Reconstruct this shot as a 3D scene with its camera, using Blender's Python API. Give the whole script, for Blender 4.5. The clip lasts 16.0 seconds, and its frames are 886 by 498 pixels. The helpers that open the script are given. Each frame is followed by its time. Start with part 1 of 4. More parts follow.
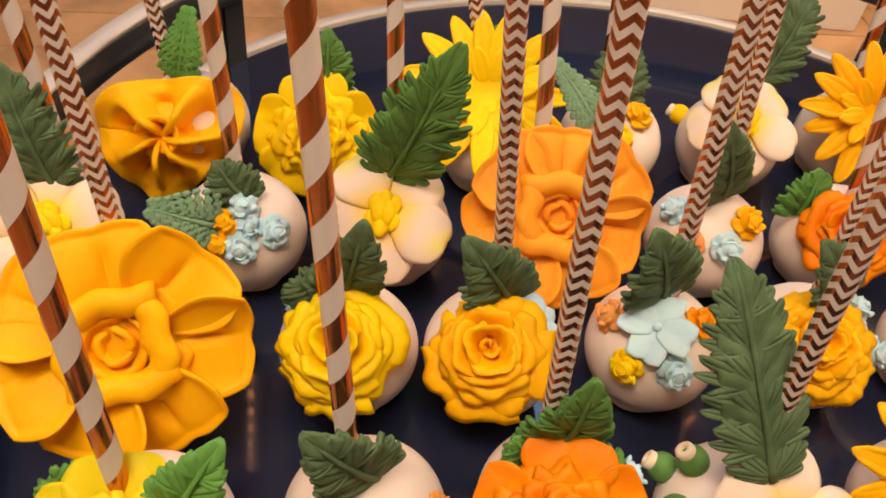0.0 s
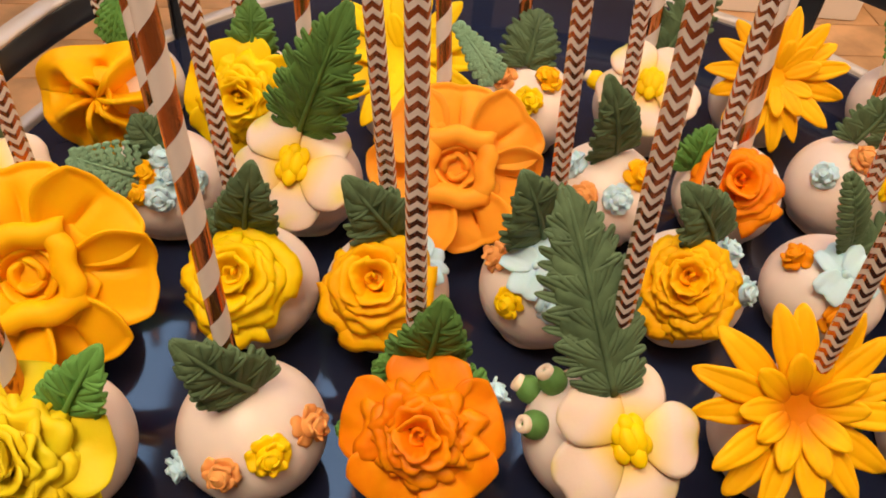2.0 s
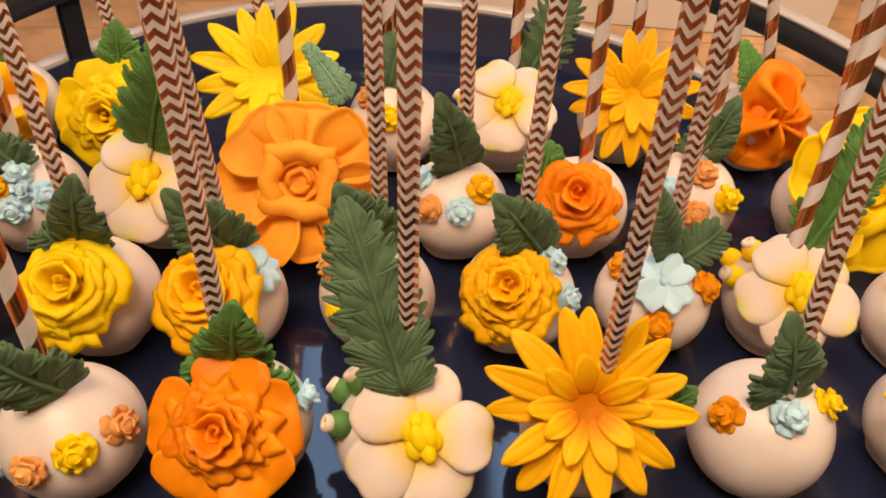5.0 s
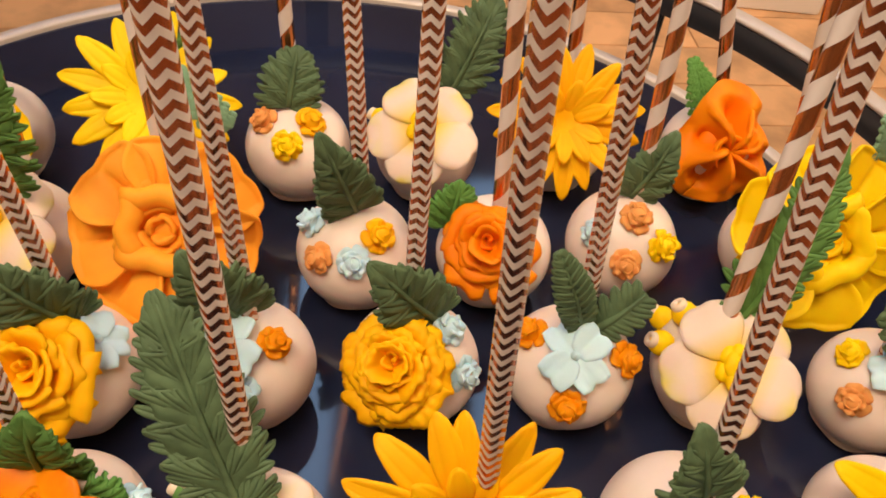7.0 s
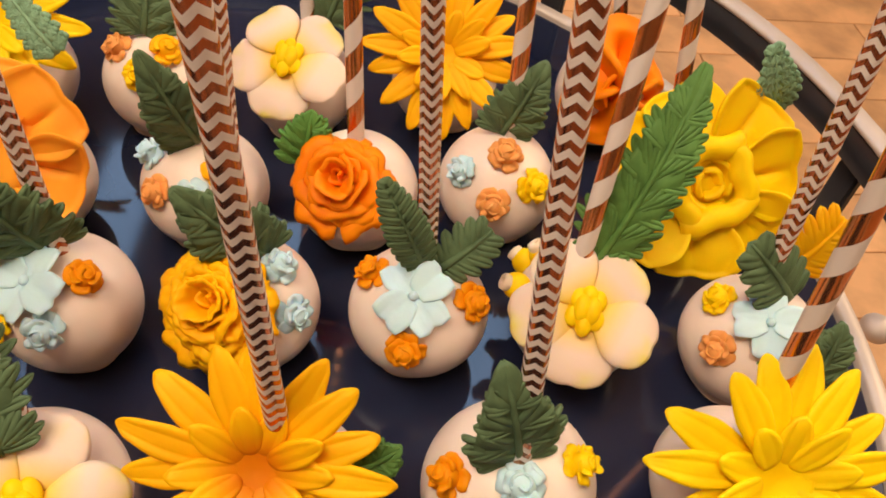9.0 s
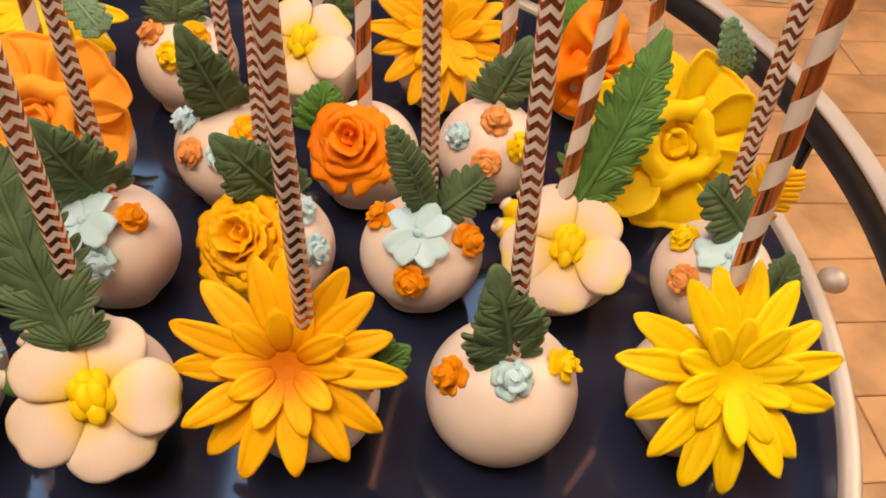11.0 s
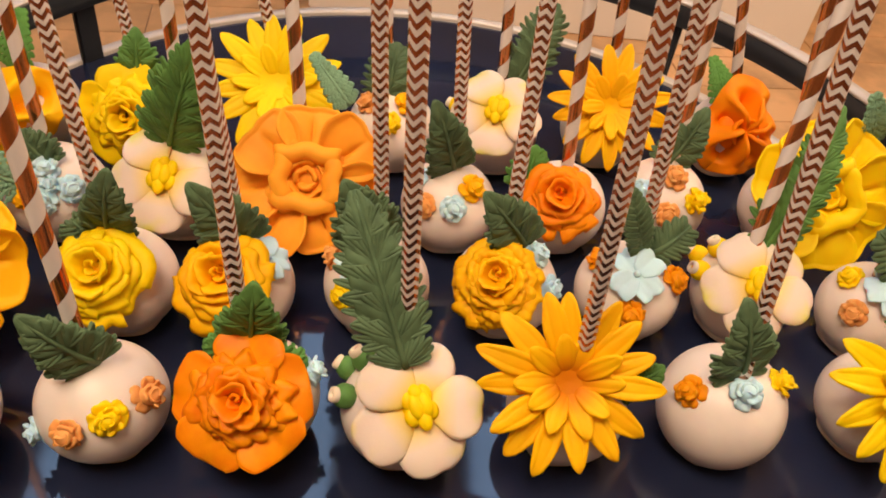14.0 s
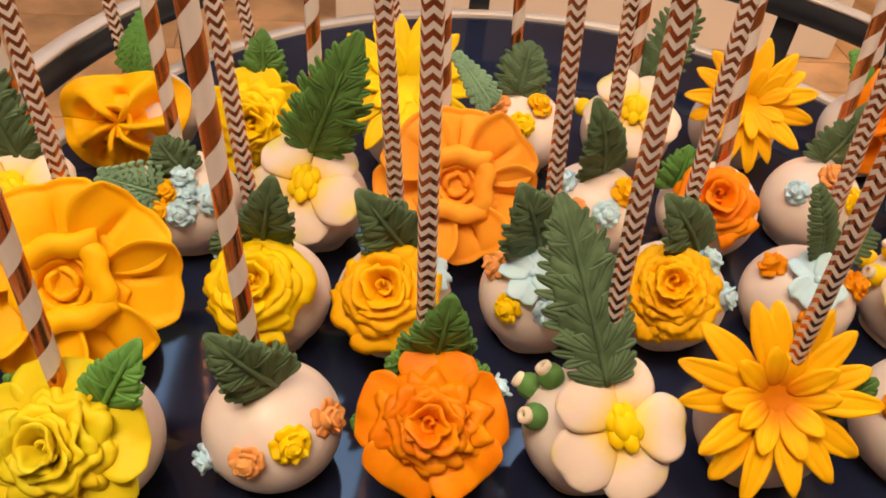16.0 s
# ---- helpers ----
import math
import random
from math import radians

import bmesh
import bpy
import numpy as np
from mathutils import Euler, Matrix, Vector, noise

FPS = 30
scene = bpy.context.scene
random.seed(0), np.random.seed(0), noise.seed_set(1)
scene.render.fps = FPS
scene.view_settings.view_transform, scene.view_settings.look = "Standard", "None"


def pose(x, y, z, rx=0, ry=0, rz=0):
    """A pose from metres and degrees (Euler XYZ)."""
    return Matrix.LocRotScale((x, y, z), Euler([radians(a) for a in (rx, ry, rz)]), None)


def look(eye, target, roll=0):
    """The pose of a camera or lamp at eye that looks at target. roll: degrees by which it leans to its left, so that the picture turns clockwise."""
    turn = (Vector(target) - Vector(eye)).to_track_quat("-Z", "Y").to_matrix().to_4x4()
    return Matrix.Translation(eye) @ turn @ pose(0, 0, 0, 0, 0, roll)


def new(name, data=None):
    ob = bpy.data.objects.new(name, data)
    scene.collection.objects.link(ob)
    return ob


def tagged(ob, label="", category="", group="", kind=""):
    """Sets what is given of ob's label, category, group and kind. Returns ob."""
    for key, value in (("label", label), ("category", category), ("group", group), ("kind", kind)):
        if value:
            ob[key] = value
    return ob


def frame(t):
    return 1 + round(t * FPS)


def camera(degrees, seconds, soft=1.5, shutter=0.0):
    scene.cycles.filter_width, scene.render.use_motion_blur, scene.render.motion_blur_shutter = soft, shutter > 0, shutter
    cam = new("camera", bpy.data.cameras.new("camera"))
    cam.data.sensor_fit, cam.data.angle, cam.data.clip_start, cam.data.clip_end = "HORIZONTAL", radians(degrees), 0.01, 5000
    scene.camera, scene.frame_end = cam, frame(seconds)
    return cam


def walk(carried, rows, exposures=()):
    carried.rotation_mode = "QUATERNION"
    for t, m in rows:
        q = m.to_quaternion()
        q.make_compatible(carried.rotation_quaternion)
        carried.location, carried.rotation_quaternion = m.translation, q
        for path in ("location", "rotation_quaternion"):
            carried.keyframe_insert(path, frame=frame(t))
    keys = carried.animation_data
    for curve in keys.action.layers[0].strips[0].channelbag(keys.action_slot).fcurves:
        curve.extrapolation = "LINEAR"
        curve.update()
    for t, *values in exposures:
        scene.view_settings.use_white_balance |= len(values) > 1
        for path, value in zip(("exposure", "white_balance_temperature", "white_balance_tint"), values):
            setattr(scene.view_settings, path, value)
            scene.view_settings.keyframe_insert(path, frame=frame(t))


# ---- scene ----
cam = camera(56.0, 16.0, 1.8)
PATH = [
    (0.0, -0.12550, -0.16351, 0.21871, 44.848, -5.579, -6.295),
    (0.5, -0.11074, -0.16631, 0.22009, 44.454, -4.837, -5.762),
    (1.0, -0.10368, -0.17434, 0.22523, 44.230, -5.108, -5.862),
    (1.5, -0.09819, -0.18280, 0.22465, 44.322, -4.927, -5.713),
    (2.0, -0.09117, -0.19315, 0.22509, 44.514, -4.819, -5.556),
    (2.5, -0.07946, -0.20539, 0.22824, 44.905, -4.606, -5.403),
    (3.0, -0.07017, -0.21371, 0.23238, 45.240, -4.509, -5.431),
    (3.5, -0.06476, -0.21758, 0.23434, 45.756, -4.857, -5.955),
    (4.0, -0.05479, -0.21806, 0.23646, 46.011, -4.742, -6.008),
    (6.5, -0.01456, -0.17629, 0.23579, 44.394, -5.555, -5.904),
    (7.0, 0.00051, -0.16419, 0.23416, 43.354, -5.548, -5.664),
    (7.5, 0.01432, -0.15972, 0.23317, 42.565, -5.782, -5.361),
    (8.0, 0.02602, -0.15744, 0.23311, 41.509, -6.361, -5.487),
    (8.5, 0.03416, -0.15749, 0.22757, 41.143, -6.767, -5.399),
    (9.0, 0.04827, -0.16465, 0.21773, 41.493, -6.297, -5.327),
    (11.5, 0.03595, -0.21707, 0.23202, 44.182, -5.994, -6.102),
    (12.0, 0.02440, -0.22593, 0.23940, 45.118, -5.937, -5.924),
    (12.5, 0.00849, -0.22905, 0.24486, 45.623, -6.147, -5.969),
    (13.0, -0.01193, -0.22995, 0.24537, 46.393, -6.569, -6.332),
    (13.5, -0.03177, -0.23306, 0.25299, 45.990, -6.486, -6.231),
    (14.0, -0.04874, -0.23320, 0.25179, 46.451, -6.362, -6.504),
    (14.5, -0.06250, -0.22849, 0.24779, 46.656, -6.395, -6.727),
    (15.0, -0.07338, -0.22258, 0.24492, 46.415, -6.384, -6.896),
    (15.5, -0.08938, -0.21766, 0.23740, 46.926, -6.092, -7.074),
    (16.0, -0.10027, -0.21364, 0.23228, 47.233, -5.241, -6.637),
]
walk(cam, [(t, pose(x, y, z, a, b, c)) for t, x, y, z, a, b, c in PATH])

# ---- light ----
world = bpy.data.worlds.new("room_air")
scene.world = world
world.use_nodes = True
world.node_tree.nodes["Background"].inputs[0].default_value = (1.0, 0.82, 0.66, 1)
world.node_tree.nodes["Background"].inputs[1].default_value = 0.25
scene.view_settings.exposure = 0.0


def area_lamp(name, place, target, sx, sy, watts, colour):
    data = bpy.data.lights.new(name, "AREA")
    data.shape, data.size, data.size_y, data.energy, data.color = "RECTANGLE", sx, sy, watts, colour
    ob = new(name, data)
    ob.matrix_world = look(place, target)
    return ob


area_lamp("ceiling_lamp_glow", (-0.35, -0.3, 1.70), (-0.1, 0.0, 0), 1.1, 0.8, 50, (1.0, 0.83, 0.62))
# added fill without a known source: brightens the floor and cabinet at the right
area_lamp("ceiling_lamp_glow", (1.85, 0.5, 1.70), (1.0, 0.9, -0.8), 0.9, 0.5, 60, (1.0, 0.80, 0.57))


# ---- materials ----
def material(name, colour, rough=0.5, metal=0.0, vary=0.12, scale=60.0, bump=0.15, bump_scale=900.0, coat=0.0, second=None, sss=0.0, distance=0.0004, shine=0.5):
    m = bpy.data.materials.new(name)
    m.use_nodes = True
    n, l = m.node_tree.nodes, m.node_tree.links
    b = n["Principled BSDF"]
    b.inputs["Roughness"].default_value, b.inputs["Metallic"].default_value = rough, metal
    b.inputs["Coat Weight"].default_value = coat
    b.inputs["Specular IOR Level"].default_value = 0.17 if "fondant" in name else shine
    b.inputs["Subsurface Weight"].default_value = 0.22 if "fondant" in name and "green" not in name else sss
    b.inputs["Subsurface Radius"].default_value = (0.004, 0.002, 0.001)
    b.inputs["Subsurface Scale"].default_value = 0.6
    tc = n.new("ShaderNodeTexCoord")
    big = n.new("ShaderNodeTexNoise")
    big.inputs["Scale"].default_value, big.inputs["Detail"].default_value = scale, 4
    l.new(tc.outputs["Object"], big.inputs["Vector"])
    ramp = n.new("ShaderNodeValToRGB")
    dark = second or tuple(c * (1 - 2.2 * vary) for c in colour)
    ramp.color_ramp.elements[0].position, ramp.color_ramp.elements[0].color = 0.3, (*dark, 1)
    ramp.color_ramp.elements[1].position, ramp.color_ramp.elements[1].color = 0.62, (*colour, 1)
    l.new(big.outputs["Fac"], ramp.inputs["Fac"])
    info = n.new("ShaderNodeObjectInfo")
    hue = n.new("ShaderNodeHueSaturation")
    span = n.new("ShaderNodeMapRange")
    span.inputs["To Min"].default_value, span.inputs["To Max"].default_value = 0.93, 1.07
    l.new(info.outputs["Random"], span.inputs["Value"])
    l.new(span.outputs["Result"], hue.inputs["Value"])
    l.new(ramp.outputs["Color"], hue.inputs["Color"])
    l.new(hue.outputs["Color"], b.inputs["Base Color"])
    if bump:
        fine = n.new("ShaderNodeTexNoise")
        fine.inputs["Scale"].default_value, fine.inputs["Detail"].default_value = bump_scale, 5
        l.new(tc.outputs["Object"], fine.inputs["Vector"])
        bm = n.new("ShaderNodeBump")
        bm.inputs["Strength"].default_value, bm.inputs["Distance"].default_value = bump, distance
        l.new(fine.outputs["Fac"], bm.inputs["Height"])
        l.new(bm.outputs["Normal"], b.inputs["Normal"])
        wear = n.new("ShaderNodeMapRange")
        wear.inputs["To Min"].default_value, wear.inputs["To Max"].default_value = max(0.02, rough - 0.1), min(1, rough + 0.1)
        l.new(big.outputs["Fac"], wear.inputs["Value"])
        l.new(wear.outputs["Result"], b.inputs["Roughness"])
    return m


COATING = material("white_chocolate_coating", (0.86, 0.70, 0.60), 0.42, vary=0.05, scale=45, bump=0.10, bump_scale=160, sss=0.15)
AMBER = material("amber_fondant", (0.96, 0.475, 0.001), 0.58, vary=0.08, second=(0.95, 0.42, 0.001))
ORANGE = material("orange_fondant", (0.92, 0.265, 0.001), 0.55, vary=0.12, second=(0.90, 0.20, 0.001))
DEEP_ORANGE = material("deep_orange_fondant", (0.93, 0.29, 0.001), 0.5, vary=0.12, second=(0.80, 0.17, 0.001), scale=90)
PEACH = material("peach_fondant", (0.93, 0.37, 0.025), 0.55, vary=0.1, second=(0.91, 0.30, 0.015))
TANGERINE = material("tangerine_fondant", (0.93, 0.31, 0.001), 0.58, vary=0.12)
PALE_PEACH = material("pale_peach_fondant", (0.90, 0.38, 0.11), 0.6, vary=0.1)
YELLOW = material("yellow_fondant", (0.95, 0.63, 0.001), 0.55, vary=0.1, second=(0.93, 0.55, 0.001))
LIME = material("yellow_green_fondant", (0.82, 0.58, 0.01), 0.5, second=(0.66, 0.57, 0.01), scale=70)
BLUE = material("pale_blue_fondant", (0.56, 0.76, 0.84), 0.6, vary=0.06)
CREAM = material("cream_fondant", (0.82, 0.66, 0.52), 0.55, vary=0.03, second=(0.82, 0.64, 0.44), scale=50)
LEAF_DARK = material("dark_green_fondant", (0.115, 0.175, 0.085), 0.58, vary=0.16, scale=180)
LEAF_MID = material("mid_green_fondant", (0.120, 0.250, 0.060), 0.56, vary=0.16, scale=180)
LEAF_LIGHT = material("light_green_fondant", (0.14, 0.33, 0.07), 0.5, vary=0.18)
LEAF_DUSTY = material("dusty_green_fondant", (0.25, 0.42, 0.26), 0.6, vary=0.15)
TRAY = material("navy_mirror_glass", (0.014, 0.018, 0.042), 0.07, vary=0.2, scale=9, bump=0.0, coat=0.0)
STEEL = material("brushed_champagne_metal", (0.62, 0.52, 0.45), 0.52, 0.35, vary=0.08, scale=20, bump=0.06, bump_scale=500)
GRAPHITE = material("dark_graphite_metal", (0.035, 0.037, 0.045), 0.4, 0.2, vary=0.15, scale=25, bump=0.05)
PAINT = material("warm_wall_paint", (0.36, 0.26, 0.18), 0.8, vary=0.05, scale=2, bump=0.1, bump_scale=120)
CEILING = material("ceiling_paint", (0.72, 0.66, 0.60), 0.85, vary=0.03, scale=2, bump=0.1, bump_scale=90)
WHITE_BOARD = material("white_lacquered_board", (0.90, 0.82, 0.72), 0.5, vary=0.03, scale=3, bump=0.03)
OAK = material("oak_plank", (0.78, 0.43, 0.20), 0.5, vary=0.22, scale=7, bump=0.2, bump_scale=60)
JOINT = material("plank_joint", (0.26, 0.15, 0.08), 0.8, vary=0.1, scale=9)


def glow(name, colour, strength):
    m = bpy.data.materials.new(name)
    m.use_nodes = True
    b = m.node_tree.nodes["Principled BSDF"]
    b.inputs["Base Color"].default_value = (*colour, 1)
    b.inputs["Emission Color"].default_value = (*colour, 1)
    b.inputs["Emission Strength"].default_value = strength
    return m


STRIP = glow("strip_tube", (0.42, 0.64, 1.0), 5.0)
DIFFUSER = glow("lamp_diffuser", (1.0, 0.86, 0.72), 2.0)


def straw_material(name, chevron):
    """White paper printed with copper foil: stripes that run round in a spiral, or zigzags."""
    m = bpy.data.materials.new(name)
    m.use_nodes = True
    n, l = m.node_tree.nodes, m.node_tree.links
    b = n["Principled BSDF"]
    uv = n.new("ShaderNodeUVMap")
    sep = n.new("ShaderNodeSeparateXYZ")
    l.new(uv.outputs["UV"], sep.inputs[0])

    def op(kind, a, c=0.0):
        q = n.new("ShaderNodeMath")
        q.operation = kind
        for i, w in enumerate((a, c)):
            if isinstance(w, float):
                q.inputs[i].default_value = w
            else:
                l.new(w, q.inputs[i])
        return q.outputs[0]

    u, v = sep.outputs[0], sep.outputs[1]
    if chevron:
        zig = op("ABSOLUTE", op("SUBTRACT", op("FRACT", op("MULTIPLY", u, 4.0)), 0.5))
        along = op("ADD", op("MULTIPLY", v, 1 / 0.0035), op("MULTIPLY", zig, -1.15))
    else:
        along = op("SUBTRACT", op("MULTIPLY", v, 1 / 0.0172), u)
    stripe = op("GREATER_THAN", op("FRACT", along), 0.5)
    foil, paper = (0.62, 0.24, 0.09, 1), (0.78, 0.68, 0.62, 1)
    if chevron:
        foil = (0.46, 0.17, 0.085, 1)
    noise_tex = n.new("ShaderNodeTexNoise")
    noise_tex.inputs["Scale"].default_value = 700
    tc = n.new("ShaderNodeTexCoord")
    l.new(tc.outputs["Object"], noise_tex.inputs["Vector"])
    mix = n.new("ShaderNodeMix")
    mix.data_type = "RGBA"
    mix.inputs[6].default_value, mix.inputs[7].default_value = paper, foil
    l.new(stripe, mix.inputs[0])
    l.new(mix.outputs[2], b.inputs["Base Color"])
    l.new(op("MULTIPLY", stripe, 0.92), b.inputs["Metallic"])
    l.new(op("SUBTRACT", op("ADD", 0.62, op("MULTIPLY", noise_tex.outputs["Fac"], 0.1)), op("MULTIPLY", stripe, 0.50)), b.inputs["Roughness"])
    bump = n.new("ShaderNodeBump")
    bump.inputs["Strength"].default_value, bump.inputs["Distance"].default_value = 0.05, 0.0003
    l.new(noise_tex.outputs["Fac"], bump.inputs["Height"])
    l.new(bump.outputs["Normal"], b.inputs["Normal"])
    return m


CHEVRON = straw_material("copper_zigzag_paper", True)
SPIRAL = straw_material("copper_spiral_paper", False)


# ---- mesh helpers ----
def mesh_of(name, verts, faces, mat, smooth=True):
    me = bpy.data.meshes.new(name)
    me.from_pydata([tuple(v) for v in verts], [], [tuple(f) for f in faces])
    if smooth:
        me.polygons.foreach_set("use_smooth", [True] * len(me.polygons))
    me.materials.append(mat)
    me.update()
    return me


def place(name, me, parent=None, m=None, label=""):
    ob = new(name, me)
    if parent is not None:
        ob.parent = parent
    if m is not None:
        ob.matrix_basis = m
    if label:
        ob["label"] = label
    return ob


def part(name, bm, mat, parent, label=""):
    me = bpy.data.meshes.new(name)
    bm.to_mesh(me)
    bm.free()
    me.materials.append(mat)
    return place(name, me, parent, None, label)


def box_bm(x0, x1, y0, y1, z0, z1, bevel=0.0):
    bm = bmesh.new()
    bmesh.ops.create_cube(bm, size=1)
    for v in bm.verts:
        v.co = Vector((x0 + (v.co.x + 0.5) * (x1 - x0), y0 + (v.co.y + 0.5) * (y1 - y0), z0 + (v.co.z + 0.5) * (z1 - z0)))
    if bevel:
        bmesh.ops.bevel(bm, geom=list(bm.edges), offset=bevel, segments=2, affect="EDGES")
    return bm


def sheet(fn, nu, nv, thick):
    """A solid sheet: fn(u, v) with u from 0 to 1 and v from -1 to 1 gives its middle surface."""
    u, v = np.meshgrid(np.linspace(0, 1, nu), np.linspace(-1, 1, nv), indexing="ij")
    p = np.stack(fn(u, v), -1)
    du, dv = np.gradient(p, axis=0), np.gradient(p, axis=1)
    nrm = np.cross(dv, du)
    nrm /= np.linalg.norm(nrm, axis=-1, keepdims=True) + 1e-12
    edge = np.minimum(np.minimum(u * 6, (1 - u) * 6), (1 - np.abs(v)) * 5).clip(0, 1) ** 0.5 * 0.75 + 0.25
    half = nrm * (thick / 2 * edge)[..., None]
    top, low = (p - half).reshape(-1, 3), (p + half).reshape(-1, 3)
    k = nu * nv
    ix = np.arange(k).reshape(nu, nv)
    a, b, c, d = ix[:-1, :-1].ravel(), ix[1:, :-1].ravel(), ix[1:, 1:].ravel(), ix[:-1, 1:].ravel()
    faces = list(zip(a, b, c, d)) + list(zip(d + k, c + k, b + k, a + k))
    ring = list(ix[:, 0]) + list(ix[-1, 1:]) + list(ix[-2::-1, -1]) + list(ix[0, -2:0:-1])
    faces += [(ring[i - 1], ring[i - 1] + k, ring[i] + k, ring[i]) for i in range(len(ring))]
    return np.concatenate([top, low]), [tuple(int(i) for i in f) for f in faces]


def join_bits(bits):
    verts, faces, at = [], [], 0
    for v, f in bits:
        verts.append(np.asarray(v, float))
        faces += [tuple(i + at for i in q) for q in f]
        at += len(v)
    return np.concatenate(verts), faces


def ball_bits(cx, cy, cz, rx, rz, n=12):
    th, ph = np.meshgrid(np.linspace(0, math.pi, n), np.linspace(0, 2 * math.pi, 2 * n, endpoint=False), indexing="ij")
    p = np.stack([cx + rx * np.sin(th) * np.cos(ph), cy + rx * np.sin(th) * np.sin(ph), cz + rz * np.cos(th)], -1).reshape(-1, 3)
    w = 2 * n
    f = [(i * w + j, (i + 1) * w + j, (i + 1) * w + (j + 1) % w, i * w + (j + 1) % w) for i in range(n - 1) for j in range(w)]
    return p, f


def lathe(profile, n=48):
    """A body of revolution from (radius, height) pairs, upwards."""
    verts, faces = [], []
    for r, z in profile:
        verts += [(r * math.cos(2 * math.pi * j / n), r * math.sin(2 * math.pi * j / n), z) for j in range(n)]
    for i in range(len(profile) - 1):
        faces += [(i * n + j, i * n + (j + 1) % n, (i + 1) * n + (j + 1) % n, (i + 1) * n + j) for j in range(n)]
    return np.array(verts), faces


def ring_band(r0, r1, z0, z1, e=0.0012, n=160):
    """A hoop of rectangular section with eased edges."""
    pr = [(r0 + e, z0), (r1 - e, z0), (r1, z0 + e), (r1, z1 - e), (r1 - e, z1), (r0 + e, z1), (r0, z1 - e), (r0, z0 + e), (r0 + e, z0)]
    return lathe(pr, n)


# ---- flower shapes; the axis is z, sizes in metres ----
def petal_disc(length, width, r0=0.0, base=0.5, round_=1.0, cup=0.0, lift=0.0, curl=0.0, ruffle=0.0, waves=3.0, phase=0.0, thick=0.0014, crease=0.0, rim=0.0, frill=0.0, lines=0.0, notch=0.0, point=0.0, nu=13, nv=13):
    """A petal along +y with an evenly rounded outline; round_ 1 is an oval, 0 a square."""
    def fn(u, v):
        a, b = v, 2 * u - 1
        t = a * np.sqrt(1 - round_ * b ** 2 / 2)
        s = (b * np.sqrt(1 - round_ * a ** 2 / 2) + 1) / 2
        side = base + (1 - base) * np.sin(np.pi / 2 * np.clip(s / 0.62, 0, 1))
        side = side * (1 - point * np.clip((s - 0.55) / 0.45, 0, 1) ** 1.5)
        x = t * width / 2 * side
        y = r0 + length * s * (1 - notch * np.exp(-(t / 0.22) ** 2) * s ** 3)
        z = lift * length * s + curl * length * s ** 2 + cup * width / 2 * t ** 2
        z = z + ruffle * s ** 2 * np.sin(waves * t * 1.6 + phase) + frill * s ** 3 * np.sin(11 * t + 2.3 * phase)
        z = z - crease * np.exp(-((t - 0.10 * np.sin(phase)) / 0.10) ** 2) * np.exp(-((s - 0.52) / 0.24) ** 2)
        z = z - lines * np.exp(-((np.abs(t) - 0.42) / 0.14) ** 2) * np.sin(np.pi * np.clip(s, 0, 1)) ** 0.6
        z = z + rim * np.clip((np.maximum(np.abs(v), b) - 0.72) / 0.28, 0, 1) ** 2
        return x, y, z
    return sheet(fn, nu, nv, thick)


def petal_shell(angle, half, r0, r1, h, z0=0.0, flare=2.0, ruffle=0.0, waves=3, phase=0.0, thick=0.0011, roll=0.0, nu=8, nv=11, frill=0.0):
    """A petal wrapped round the axis, as in a rose."""
    def fn(u, v):
        a = angle + half * v * (0.55 + 0.45 * np.sin(np.pi * (0.15 + 0.6 * u)))
        r = r0 + (r1 - r0) * u ** flare + 0.0010 * v * (1 - u) + ruffle * u ** 2 * np.sin(waves * v * 2 + phase) + frill * u ** 3 * np.sin(13 * v + 3 * phase)
        z = frill * u ** 3 * np.sin(17 * v + phase) + z0 + h * u * (1 - 0.28 * np.abs(v) ** 2.5) - roll * np.clip((u - 0.75) / 0.25, 0, 1) ** 2
        return r * np.cos(a), r * np.sin(a), z
    return sheet(fn, nu, nv, thick)


SPUN = {}


def kept_mesh(key, make):
    if key not in SPUN:
        SPUN[key] = make()
    return SPUN[key]


def small_rose(mat, p, m, label):
    """A small moulded rose: a round bud in three wrapped petals, with a collar of open petals."""
    v = random.randint(0, 3)
    rnd = random.Random(v + 3)
    ob = place("small_rose", kept_mesh(("bud", mat.name), lambda: mesh_of("small_rose", *ball_bits(0, 0, 0.0016, 0.0037, 0.0030, 10), mat)), p, m, label)
    for k in range(3):
        me = kept_mesh(("wrap", mat.name, k), lambda: mesh_of("bud_petal", *petal_shell(0, 1.25, 0.0010 + 0.0006 * k, 0.0016 + 0.0007 * k, 0.0022, 0.0030 - 0.0004 * k, 1.2, 0.0002, 2, k, 0.0009, 0.0004, 7, 11), mat))
        place("bud_petal", me, ob, turned(2.1 * k + v))
    for i, (n, r0, le, wd, lift, z0) in enumerate(((3, 0.0012, 0.0036, 0.0056, 0.66, 0.0018), (5, 0.0017, 0.0046, 0.0064, 0.34, 0.0006))):
        for k in range(n):
            ph = rnd.choice((0.0, 2.0, 4.0))
            me = kept_mesh(("bit", mat.name, i, ph), lambda: mesh_of("petal", *petal_disc(le, wd, r0, 0.7, 0.8, 0.30 - 0.2 * i, lift, -0.28, 0.0005, 2.4, ph, 0.0010, notch=0.05, nu=9, nv=9), mat))
            place("petal", me, ob, turned(2 * math.pi * (k + 0.4 * i) / n + rnd.uniform(-0.22, 0.22)) @ pose(0, 0, z0, rnd.uniform(-12, 10), rnd.uniform(-8, 8), 0))
    return ob


